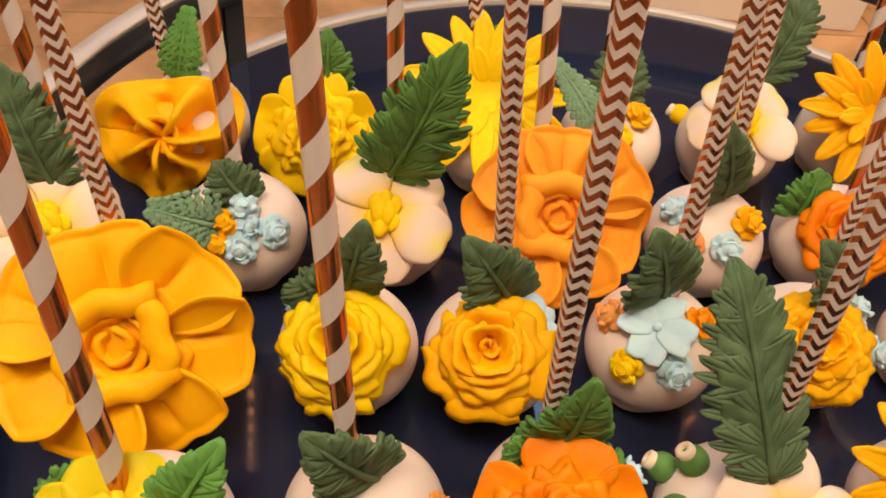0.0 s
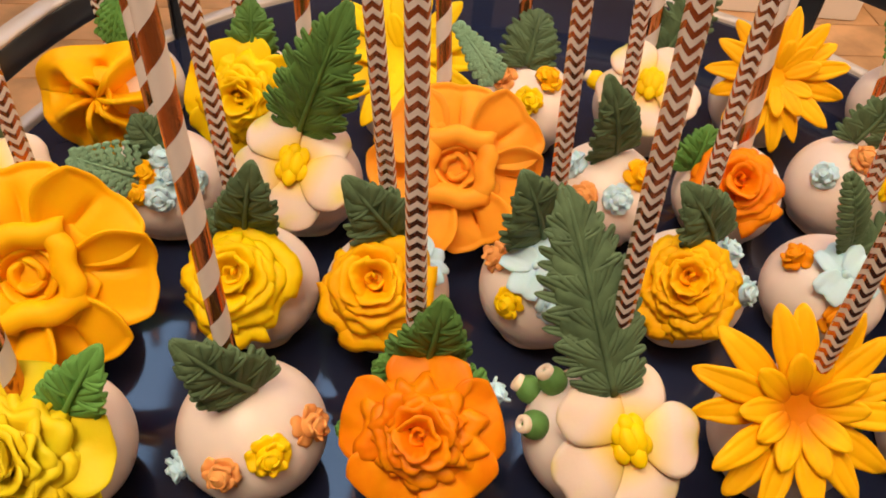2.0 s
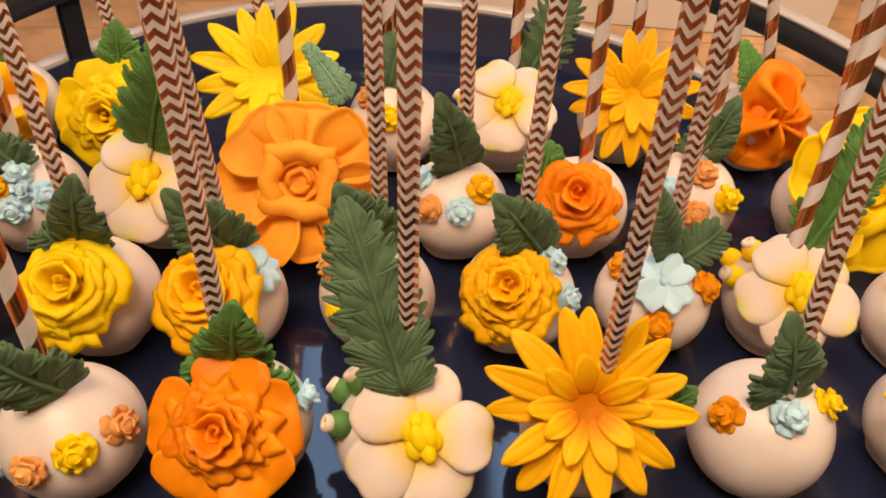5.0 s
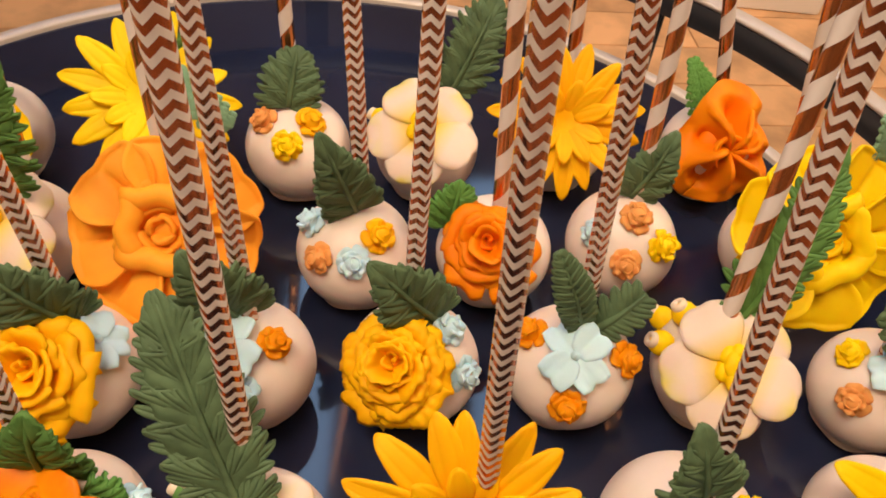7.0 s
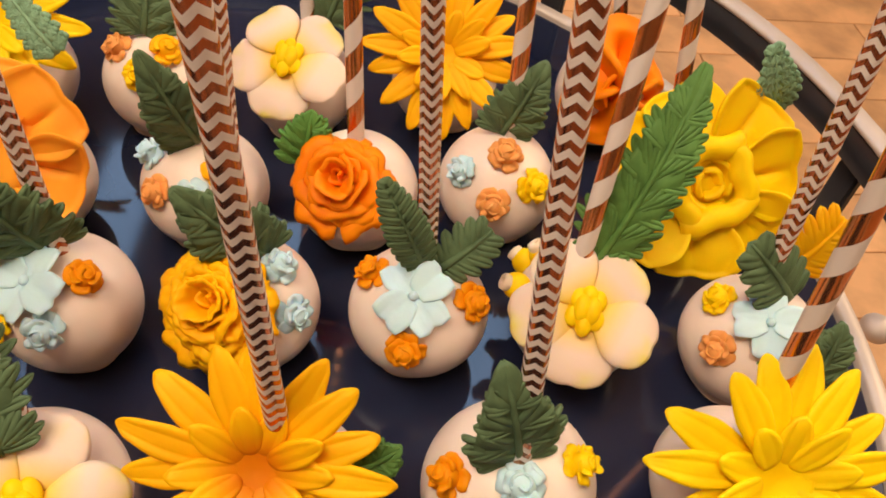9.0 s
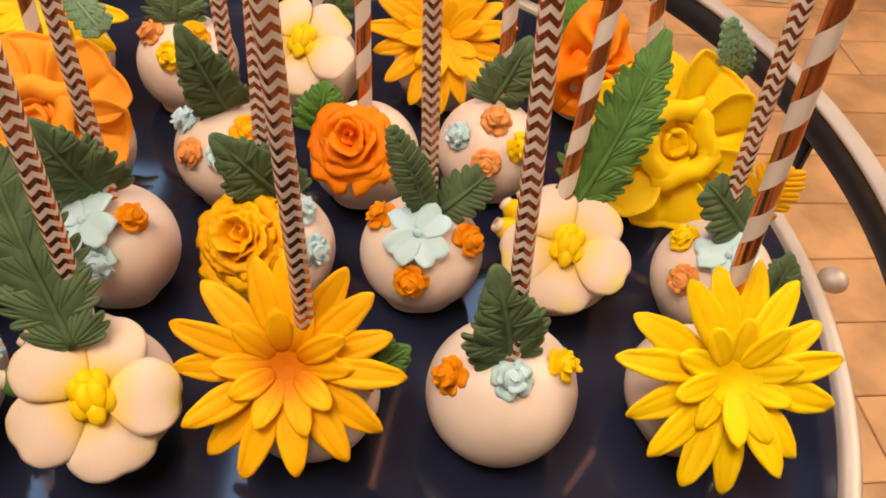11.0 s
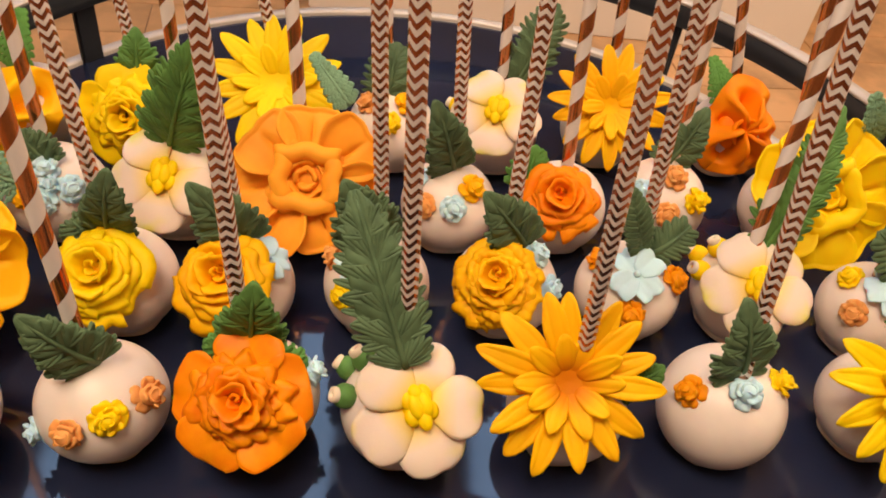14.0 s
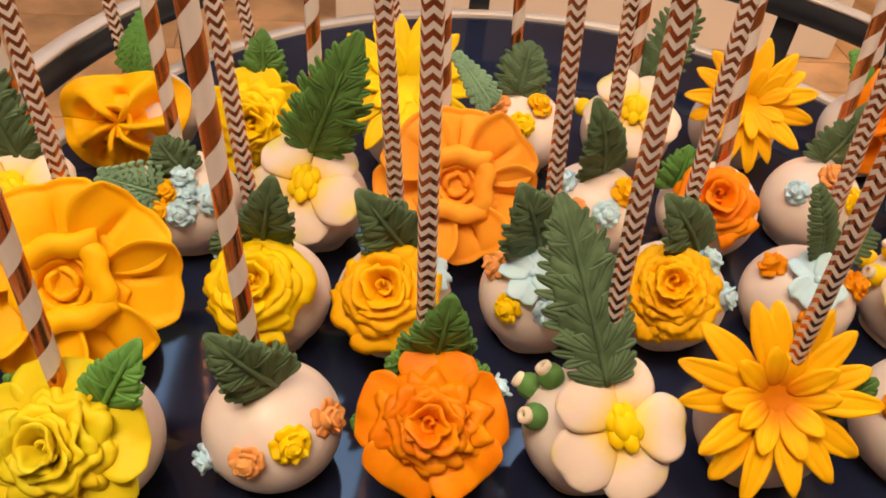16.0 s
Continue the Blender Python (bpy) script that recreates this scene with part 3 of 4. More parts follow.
def blush_material():
    """Cream fondant dusted with yellow near the heart and here and there at the edges."""
    m = material("cream_blush_fondant", (0.80, 0.62, 0.50), 0.55, vary=0.02)
    n, l = m.node_tree.nodes, m.node_tree.links
    hue = [q for q in n if q.bl_idname == "ShaderNodeHueSaturation"][0]
    tc = [q for q in n if q.bl_idname == "ShaderNodeTexCoord"][0]
    sep = n.new("ShaderNodeSeparateXYZ")
    l.new(tc.outputs["Object"], sep.inputs[0])
    near = n.new("ShaderNodeMapRange")
    near.inputs["From Min"].default_value, near.inputs["From Max"].default_value = 0.0125, 0.0045
    near.inputs["To Max"].default_value = 0.9
    l.new(sep.outputs[1], near.inputs["Value"])
    mix = n.new("ShaderNodeMix")
    mix.data_type = "RGBA"
    mix.inputs[7].default_value = (0.86, 0.56, 0.02, 1)
    l.new(near.outputs["Result"], mix.inputs[0])
    l.new(hue.outputs["Color"], mix.inputs[6])
    patch = n.new("ShaderNodeTexNoise")
    patch.inputs["Scale"].default_value = 75
    info = [q for q in n if q.bl_idname == "ShaderNodeObjectInfo"][0]
    moved = n.new("ShaderNodeVectorMath")
    moved.operation = "ADD"
    l.new(tc.outputs["Object"], moved.inputs[0])
    l.new(info.outputs["Random"], moved.inputs[1])
    l.new(moved.outputs["Vector"], patch.inputs["Vector"])
    step = n.new("ShaderNodeMapRange")
    step.inputs["From Min"].default_value, step.inputs["From Max"].default_value = 0.50, 0.66
    step.inputs["To Max"].default_value = 0.75
    l.new(patch.outputs["Fac"], step.inputs["Value"])
    outer_rim = n.new("ShaderNodeMapRange")
    outer_rim.inputs["From Min"].default_value, outer_rim.inputs["From Max"].default_value = 0.0145, 0.0205
    l.new(sep.outputs[1], outer_rim.inputs["Value"])
    both = n.new("ShaderNodeMath")
    both.operation = "MULTIPLY"
    l.new(outer_rim.outputs["Result"], both.inputs[1])
    dust_or_shade = n.new("ShaderNodeMix")
    dust_or_shade.data_type = "RGBA"
    dust_or_shade.inputs[7].default_value = (0.72, 0.62, 0.05, 1)
    l.new(step.outputs["Result"], both.inputs[0])
    l.new(both.outputs[0], dust_or_shade.inputs[0])
    l.new(mix.outputs[2], dust_or_shade.inputs[6])
    l.new(dust_or_shade.outputs[2], n["Principled BSDF"].inputs["Base Color"])
    return m


CREAM_BLUSH = blush_material()


def shaded_heart(name, like, dust_or_shade, near_, far_):
    """Fondant with shade painted as a deeper colour round the flower's heart, fading along the petals."""
    m = like.copy()
    m.name = name
    n, l = m.node_tree.nodes, m.node_tree.links
    hue = [q for q in n if q.bl_idname == "ShaderNodeHueSaturation"][0]
    tc = [q for q in n if q.bl_idname == "ShaderNodeTexCoord"][0]
    flat_ = n.new("ShaderNodeVectorMath")
    flat_.operation = "LENGTH"
    l.new(tc.outputs["Object"], flat_.inputs[0])
    span = n.new("ShaderNodeMapRange")
    span.interpolation_type = "SMOOTHSTEP"
    span.inputs["From Min"].default_value, span.inputs["From Max"].default_value = far_, near_
    l.new(flat_.outputs["Value"], span.inputs["Value"])
    mix = n.new("ShaderNodeMix")
    mix.data_type = "RGBA"
    mix.inputs[7].default_value = (*dust_or_shade, 1)
    l.new(span.outputs["Result"], mix.inputs[0])
    l.new(hue.outputs["Color"], mix.inputs[6])
    l.new(mix.outputs[2], n["Principled BSDF"].inputs["Base Color"])
    return m


# the shade in the daisy's hollow is put into its colour as deeper orange
SHADED_AMBER = shaded_heart("amber_fondant_dusted_orange", AMBER, (0.68, 0.19, 0.001), 0.003, 0.014)

# ---- room ----
FLOOR, TOP, SIDE = -0.80, 1.75, 2.6
tagged(part("floor", box_bm(-SIDE, SIDE, -SIDE, SIDE, FLOOR - 0.1, FLOOR - 0.004), JOINT, None), "brown oak plank floor with dark joints", "floor", kind="structure")
tagged(part("ceiling", box_bm(-SIDE, SIDE, -SIDE, SIDE, TOP, TOP + 0.1), CEILING, None), "plain off-white painted room ceiling", "ceiling", kind="structure")
for name, q in (("wall_north", (-SIDE, SIDE, SIDE, SIDE + 0.1)), ("wall_south", (-SIDE, SIDE, -SIDE - 0.1, -SIDE)), ("wall_east", (SIDE, SIDE + 0.1, -SIDE, SIDE)), ("wall_west", (-SIDE - 0.1, -SIDE, -SIDE, SIDE))):
    tagged(part(name, box_bm(*q, FLOOR, TOP), PAINT, None), "plain warm beige painted room wall", "wall", kind="structure")

# both fixtures stay out of view; the second is made up for the fill lamp
for sx, sy, cx, cy in ((1.1, 0.8, -0.35, -0.3), (0.9, 0.5, 1.85, 0.5)):
    lamp = tagged(new("unseen_ceiling_light"), "unseen flat rectangular ceiling light with a warm diffuser", "ceiling light", "ceiling lights")
    lamp.matrix_basis = pose(cx, cy, TOP)
    bm = box_bm(-sx / 2 - 0.02, sx / 2 + 0.02, -sy / 2 - 0.02, sy / 2 + 0.02, -0.03, 0, 0.004)
    part("frame", bm, WHITE_BOARD, lamp)
    part("diffuser", box_bm(-sx / 2, sx / 2, -sy / 2, sy / 2, -0.034, -0.0302), DIFFUSER, lamp, "warm white diffuser")

for cx in (-0.62, -0.05, 0.5):
    strip = tagged(new("strip_light"), "slim cool white strip light on the ceiling", "strip light", "strip lights")
    strip.matrix_basis = pose(cx, 1.25, TOP, 0, 0, -6)
    part("housing", box_bm(-0.10, 0.10, -0.75, 0.75, -0.04, 0, 0.004), WHITE_BOARD, strip)
    part("tube", box_bm(-0.085, 0.085, -0.73, 0.73, -0.048, -0.0402, 0.003), STRIP, strip, "cool white tube")

# ---- the round serving cart ----
RT = 0.2315
cart = tagged(new("serving_cart"), "round serving cart with navy mirror top and pale metal rail", "serving cart")
cart.matrix_basis = pose(-0.005, 0.004, FLOOR)
H = -FLOOR
place("tabletop", mesh_of("tabletop", *lathe([(0.0005, -0.008), (RT - 0.001, -0.008), (RT, -0.007), (RT, -0.0008), (RT - 0.0008, 0.0), (0.0005, 0.0)], 160), TRAY, False), cart, pose(0, 0, H), "dark navy mirror glass")
place("lip", mesh_of("lip", *ring_band(RT + 0.0003, RT + 0.0070, -0.016, 0.0022), STEEL, True), cart, pose(0, 0, H), "pale brushed metal edge")
rail = place("rail", mesh_of("rail", *ring_band(0.2300, 0.2382, 0.0450, 0.0475, 0.0008), STEEL), cart, pose(0.009, 0.003, H), "pale brushed metal hoop")
place("rail_band", mesh_of("rail_band", *ring_band(0.2306, 0.2342, 0.0320, 0.0449, 0.0006), GRAPHITE), rail, None, "dark inner band")
for a in (8, 49, 92, 135, 182, 230, 275, 320):
    bm = box_bm(-0.006, 0.006, 0.2343, 0.2380, -0.012, 0.0452, 0.001)
    post = part("post", bm, GRAPHITE, cart)
    post.matrix_basis = pose(0.009, 0.003, H, 0, 0, a - 90)
knob = place("knob", mesh_of("knob", *ball_bits(0, 0, 0, 0.0065, 0.005, 10), STEEL), cart, pose(0.262, 0.0, H - 0.020), "pale round screw cap")
for a in (45, 135, 225, 315):
    bm = box_bm(-0.008, 0.008, RT - 0.02, RT - 0.004, 0.0, H - 0.0165, 0.002)
    leg = part("leg", bm, GRAPHITE, cart)
    leg.matrix_basis = pose(0, 0, 0, 0, 0, a)

# ---- cake pops ----
BALL = {}


def pop(x, y, label, r=0.0205, squash=0.965):
    ob = tagged(new("cake_pop"), label, "cake pop", "cake pops on the cart")
    zc = 0.019
    BALL[ob.name] = r
    ob.matrix_basis = pose(x, y, zc)
    rnd = random.Random(int((x * 7 + y * 3 + 5) * 1e4))
    th, ph = np.meshgrid(np.linspace(0.0, math.pi, 40), np.linspace(0, 2 * math.pi, 64, endpoint=False), indexing="ij")
    rr = r * (1 + 0.012 * np.sin(2 * ph + rnd.uniform(0, 6)) * np.sin(th) ** 2 + 0.010 * np.cos(3 * th + rnd.uniform(0, 6)))
    z = rr * np.cos(th) * squash
    rad = rr * np.sin(th)
    # the coating pools into a small foot where the ball stands
    rad = np.where(z < -0.0158, np.maximum(rad, 0.0138 * np.clip((np.pi - th) / 0.55, 0, 1) ** 0.5 * (1 + 0.03 * np.sin(5 * ph))), rad)
    z = np.maximum(z, -0.019 + 0.0001)
    p = np.stack([rad * np.cos(ph), rad * np.sin(ph), z], -1).reshape(-1, 3)
    w = 64
    faces = [(i * w + j, (i + 1) * w + j, (i + 1) * w + (j + 1) % w, i * w + (j + 1) % w) for i in range(39) for j in range(w)]
    place("coated_ball", mesh_of("coated_ball", p, faces, COATING), ob)
    return ob


def dot_rose(p, n, mat, size=1.0, spin=0):
    n = Vector(n).normalized()
    m = Matrix.Translation(n * 0.956 * BALL[p.name]) @ n.to_track_quat("Z", "Y").to_matrix().to_4x4() @ turned(radians(spin)) @ Matrix.Diagonal((size * 0.88, size * 0.88, size * 1.22, 1))
    return small_rose(mat, p, m, {"pale_blue_fondant": "small pale blue rose", "pale_peach_fondant": "small peach rose", "yellow_fondant": "small yellow rose"}.get(mat.name, "small orange rose"))



p = pop(-0.1661, -0.0644, "white coated cake pop with yellow-green rose and leaf")
straw(p, (-0.0031, -0.0017, 0.0185), (-0.0092, 0.0095, 0.1010), False)
peony(p, (-0.157, -0.647, 0.746), 0.0460, LIME, 20, label='yellow rose tinged with green')
leaf(p, (0.0060, -0.0059, 0.0187), (0.0199, -0.0019, 0.0450), 0.0165, LEAF_LIGHT, "oak", bend=0.10, label="")
leaf(p, (-0.0172, 0.0067, 0.0123), (-0.0219, 0.0067, 0.0177), 0.0120, LEAF_LIGHT, "oak", bend=0.10, label="")

p = pop(-0.1148, -0.0622, "white coated cake pop with dark leaf and four small roses")
straw(p, (-0.0041, 0.0049, 0.0185), (-0.0110, 0.0164, 0.1010), False)
leaf(p, (0.0020, -0.0009, 0.0204), (-0.0150, -0.0049, 0.0470), 0.0190, LEAF_DARK, "oak", bend=0.10, label="")
dot_rose(p, (-0.887, -0.437, -0.147), BLUE, 0.95, 306)
dot_rose(p, (-0.294, -0.870, 0.395), PALE_PEACH, 1.00, 113)
dot_rose(p, (0.284, -0.763, 0.581), YELLOW, 1.10, 209)
dot_rose(p, (0.774, -0.325, 0.543), PALE_PEACH, 1.05, 160)

p = pop(-0.0656, -0.0622, "white coated cake pop with deep orange peony and leaves")
straw(p, (-0.0039, 0.0062, 0.0185), (-0.0082, 0.0130, 0.1010), True)
peony(p, (-0.181, -0.637, 0.749), 0.0420, DEEP_ORANGE, 10, label='deep orange peony')
leaf(p, (-0.0017, 0.0063, 0.0194), (0.0007, 0.0033, 0.0517), 0.0200, LEAF_MID, "oak", bend=0.10, label="")
leaf(p, (-0.0086, 0.0044, 0.0181), (-0.0141, 0.0044, 0.0269), 0.0110, LEAF_LIGHT, "oak", bend=0.10, label="")
leaf(p, (0.0071, 0.0007, 0.0192), (0.0157, 0.0007, 0.0119), 0.0110, LEAF_LIGHT, "oak", bend=0.10, label="")
leaf(p, (-0.0188, -0.0051, 0.0065), (-0.0259, -0.0051, 0.0056), 0.0080, LEAF_LIGHT, "oak", bend=0.10, label="")
leaf(p, (-0.0031, -0.0201, 0.0029), (-0.0003, -0.0201, -0.0103), 0.0080, LEAF_LIGHT, "oak", bend=0.10, label="")
dot_rose(p, (0.836, 0.047, 0.547), BLUE, 1.00, 275)

p = pop(-0.0180, -0.0690, "white coated cake pop with cream orchid and large feathered leaf")
straw(p, (0.0005, 0.0041, 0.0185), (-0.0036, 0.0097, 0.1010), True)
orchid(p, (0.120, -0.560, 0.820), 0.0440, 10, label='cream orchid with yellow heart')
leaf(p, (-0.0012, -0.0043, 0.0276), (-0.0183, 0.0237, 0.0758), 0.0270, LEAF_DARK, "long", bend=0.03, label="")
berry(p, (-0.783, 0.526, 0.332), LEAF_MID)
berry(p, (-0.579, 0.376, 0.724), LEAF_MID)
berry(p, (-0.863, -0.102, 0.495), LEAF_MID)

p = pop(0.0390, -0.0700, "white coated cake pop with large orange daisy")
straw(p, (0.0004, -0.0002, 0.0185), (-0.0051, 0.0014, 0.1010), True)
daisy(p, (-0.231, -0.249, 0.941), 0.0620, SHADED_AMBER, 0, label='orange daisy with two rows of petals')
leaf(p, (0.0142, -0.0035, 0.0144), (0.0273, -0.0035, 0.0260), 0.0140, LEAF_MID, "oak", bend=0.10, label="")

p = pop(0.0958, -0.0718, "white coated cake pop with green leaf and three small roses", 0.0226)
straw(p, (-0.0009, -0.0037, 0.0185), (-0.0058, 0.0089, 0.1010), True)
leaf(p, (-0.0015, -0.0032, 0.0215), (-0.0099, 0.0025, 0.0541), 0.0210, LEAF_DARK, "oak", bend=0.10, label="")
dot_rose(p, (-0.756, -0.166, 0.634), TANGERINE, 1.05, 281)
dot_rose(p, (-0.078, -0.423, 0.903), BLUE, 1.10, 210)
dot_rose(p, (0.630, -0.153, 0.761), YELLOW, 1.00, 300)

p = pop(0.1556, -0.0736, "white coated cake pop with large yellow daisy")
straw(p, (0.0023, 0.0054, 0.0185), (-0.0018, 0.0142, 0.1010), False)
daisy(p, (0.05, -0.40, 0.915), 0.0670, YELLOW, 8, label='yellow daisy with two rows of petals')

p = pop(-0.1790, -0.0060, "white coated cake pop behind a large amber flower")
straw(p, (0.0015, 0.0054, 0.0185), (-0.0052, 0.0148, 0.1010), True)
magnolia(p, (0.049, -0.574, 0.817), 0.0739, AMBER, 12, label='large amber flower with broad petals')

p = pop(-0.1172, -0.0080, "white coated cake pop with yellow rose and green leaf")
straw(p, (-0.0037, 0.0082, 0.0185), (-0.0119, 0.0173, 0.1010), True)
rose(p, (-0.192, -0.625, 0.757), 0.0360, YELLOW, 40, label='yellow rose')
leaf(p, (-0.0019, 0.0026, 0.0202), (0.0030, -0.0014, 0.0537), 0.0190, LEAF_DARK, "oak", bend=0.10, label="")
dot_rose(p, (-0.733, 0.491, 0.471), BLUE, 0.80, 104)
leaf(p, (-0.0095, 0.0064, 0.0170), (-0.0149, 0.0064, 0.0243), 0.0140, LEAF_DARK, "oak", bend=0.10, label="")

p = pop(-0.0745, -0.0110, "white coated cake pop with amber rose and blue blossom")
straw(p, (0.0013, 0.0052, 0.0185), (-0.0071, 0.0091, 0.1010), True)
rose(p, (-0.235, -0.623, 0.746), 0.0370, AMBER, 75, label='amber rose')
leaf(p, (0.0037, 0.0017, 0.0201), (-0.0143, -0.0023, 0.0512), 0.0210, LEAF_DARK, "oak", bend=0.10, label="")
hydrangea(p, (0.509, -0.153, 0.847), 0.0180, BLUE, 30)

p = pop(-0.0232, -0.0108, "white coated cake pop with blue blossom and small roses")
straw(p, (0.0011, 0.0025, 0.0185), (-0.0042, 0.0079, 0.1010), True)
leaf(p, (-0.0018, 0.0021, 0.0203), (-0.0143, -0.0019, 0.0531), 0.0230, LEAF_DARK, "oak", bend=0.10, label="")
hydrangea(p, (-0.264, -0.369, 0.891), 0.0220, BLUE, 5)
dot_rose(p, (-0.756, 0.050, 0.652), PALE_PEACH, 1.00, 254)
dot_rose(p, (0.411, -0.286, 0.866), TANGERINE, 0.95, 316)
dot_rose(p, (-0.657, -0.651, 0.381), YELLOW, 1.00, 346)
dot_rose(p, (-0.038, -0.862, 0.505), BLUE, 1.05, 265)

p = pop(0.0272, -0.0120, "white coated cake pop with ruffled amber carnation")
straw(p, (-0.0018, 0.0028, 0.0185), (-0.0025, 0.0118, 0.1010), True)
carnation(p, (-0.378, -0.624, 0.684), 0.0360, AMBER, 0, label='ruffled amber carnation')
dot_rose(p, (0.443, -0.072, 0.894), BLUE, 1.00, 114)
dot_rose(p, (0.631, -0.580, 0.515), BLUE, 1.05, 166)
leaf(p, (0.0053, 0.0017, 0.0197), (-0.0158, -0.0023, 0.0496), 0.0210, LEAF_DARK, "oak", bend=0.10, label="")

p = pop(0.0768, -0.0148, "white coated cake pop with blue blossom, fern and roses")
straw(p, (0.0012, 0.0030, 0.0185), (-0.0052, 0.0061, 0.1010), True)
hydrangea(p, (-0.172, -0.447, 0.878), 0.0220, BLUE, 50)
dot_rose(p, (-0.688, 0.093, 0.720), TANGERINE, 1.00, 70)
dot_rose(p, (0.640, -0.381, 0.667), TANGERINE, 1.10, 300)
dot_rose(p, (-0.273, -0.904, 0.328), TANGERINE, 1.10, 175)
leaf(p, (-0.0002, -0.0010, 0.0205), (-0.0133, 0.0010, 0.0523), 0.0130, LEAF_DARK, "fern", bend=0.10, label="")
leaf(p, (0.0046, -0.0001, 0.0200), (0.0182, 0.0039, 0.0315), 0.0170, LEAF_DARK, "monstera", bend=0.10, label="")

p = pop(0.1252, -0.0170, "white coated cake pop with cream orchid and long leaf")
straw(p, (-0.0048, -0.0014, 0.0185), (0.0003, 0.0180, 0.1010), False)
orchid(p, (-0.181, -0.553, 0.813), 0.0430, 0, label='cream orchid with yellow heart')
berry(p, (-0.633, 0.735, 0.243), YELLOW)
berry(p, (-0.883, 0.138, 0.449), YELLOW)
berry(p, (-0.533, 0.424, 0.732), YELLOW)
leaf(p, (-0.0018, -0.0008, 0.0204), (0.0259, 0.0302, 0.0722), 0.0250, LEAF_MID, "long", bend=0.10, label="")

p = pop(0.1772, -0.0275, "white coated cake pop with blue blossom and monstera leaves")
straw(p, (-0.0040, 0.0013, 0.0185), (-0.0052, 0.0112, 0.1010), True)
hydrangea(p, (-0.154, -0.359, 0.921), 0.0210, BLUE, 15)
dot_rose(p, (-0.646, 0.188, 0.740), YELLOW, 1.00, 54)
dot_rose(p, (-0.765, -0.454, 0.457), PALE_PEACH, 1.00, 304)
leaf(p, (0.0053, 0.0009, 0.0198), (-0.0144, 0.0039, 0.0406), 0.0200, LEAF_DARK, "monstera", bend=0.10, label="")
leaf(p, (0.0110, 0.0133, 0.0199), (0.0227, 0.0183, 0.0358), 0.0210, AMBER, "monstera", bend=0.10, label="orange monstera leaf")
leaf(p, (0.0103, -0.0175, 0.0026), (0.0145, -0.0115, 0.0250), 0.0180, LEAF_DARK, "oak", bend=0.10, label="")
leaf(p, (0.0019, -0.0161, 0.0125), (-0.0065, -0.0161, 0.0040), 0.0120, LEAF_MID, "oak", bend=0.10, label="")

p = pop(-0.2107, 0.0398, "white coated cake pop with cream orchid and feathered leaf")
straw(p, (0.0072, 0.0092, 0.0185), (0.0010, 0.0168, 0.0697), False)
orchid(p, (0.222, -0.561, 0.798), 0.0430, 20, label='cream orchid with yellow heart')
leaf(p, (0.0062, -0.0013, 0.0195), (-0.0035, 0.0087, 0.0602), 0.0240, LEAF_DARK, "long", bend=0.10, label="")

p = pop(-0.1505, 0.0430, "white coated cake pop with blue roses and dusty fern")
straw(p, (-0.0013, 0.0031, 0.0185), (-0.0071, 0.0153, 0.1010), False)
dot_rose(p, (0.058, -0.458, 0.887), BLUE, 1.00, 154)
dot_rose(p, (0.504, -0.646, 0.573), BLUE, 1.05, 305)
dot_rose(p, (0.019, -0.888, 0.460), BLUE, 1.05, 342)
dot_rose(p, (0.141, -0.676, 0.723), BLUE, 0.80, 320)
dot_rose(p, (-0.204, -0.616, 0.761), AMBER, 0.90, 2)
dot_rose(p, (-0.320, -0.814, 0.485), AMBER, 0.90, 31)
leaf(p, (-0.0058, -0.0136, 0.0142), (-0.0247, -0.0176, 0.0261), 0.0260, LEAF_DUSTY, "frond", bend=0.10, label="")
leaf(p, (0.0015, -0.0069, 0.0193), (-0.0067, -0.0049, 0.0336), 0.0160, LEAF_DARK, "oak", bend=0.10, label="")

p = pop(-0.1017, 0.0442, "white coated cake pop with cream orchid and large leaf")
straw(p, (0.0021, 0.0138, 0.0185), (-0.0004, 0.0214, 0.0701), False)
orchid(p, (-0.163, -0.586, 0.794), 0.0450, 0, label='cream orchid with yellow heart')
leaf(p, (-0.0028, -0.0010, 0.0203), (0.0156, -0.0107, 0.0796), 0.0280, LEAF_MID, "long", bend=0.10, label="")

p = pop(-0.0445, 0.0390, "white coated cake pop behind a large peach flower")
straw(p, (-0.0068, 0.0088, 0.0185), (-0.0126, 0.0250, 0.1010), False)
magnolia(p, (-0.214, -0.490, 0.845), 0.0672, PEACH, 0, label='large peach flower with broad petals')
leaf(p, (0.0122, 0.0196, 0.0344), (-0.0031, 0.0316, 0.0508), 0.0140, LEAF_DUSTY, "frond", bend=0.10, label="")

p = pop(0.0104, 0.0365, "white coated cake pop with green leaf and small roses")
straw(p, (0.0021, 0.0032, 0.0185), (-0.0034, 0.0117, 0.1010), True)
leaf(p, (-0.0003, -0.0008, 0.0205), (-0.0125, -0.0048, 0.0564), 0.0190, LEAF_DARK, "oak", bend=0.10, label="")
dot_rose(p, (-0.710, -0.019, 0.704), BLUE, 1.00, 0)
dot_rose(p, (-0.063, -0.808, 0.585), BLUE, 1.05, 17)
dot_rose(p, (-0.612, -0.620, 0.490), PALE_PEACH, 1.00, 272)
dot_rose(p, (0.339, -0.462, 0.820), AMBER, 1.10, 191)

p = pop(0.0597, 0.0364, "white coated cake pop with orange rose and leaf")
straw(p, (-0.0008, -0.0015, 0.0185), (-0.0048, 0.0134, 0.1010), False)
rose(p, (-0.282, -0.642, 0.713), 0.0350, ORANGE, 15, label='orange rose')
leaf(p, (-0.0171, 0.0009, 0.0112), (-0.0147, 0.0049, 0.0293), 0.0180, LEAF_LIGHT, "oak", bend=0.10, label="")

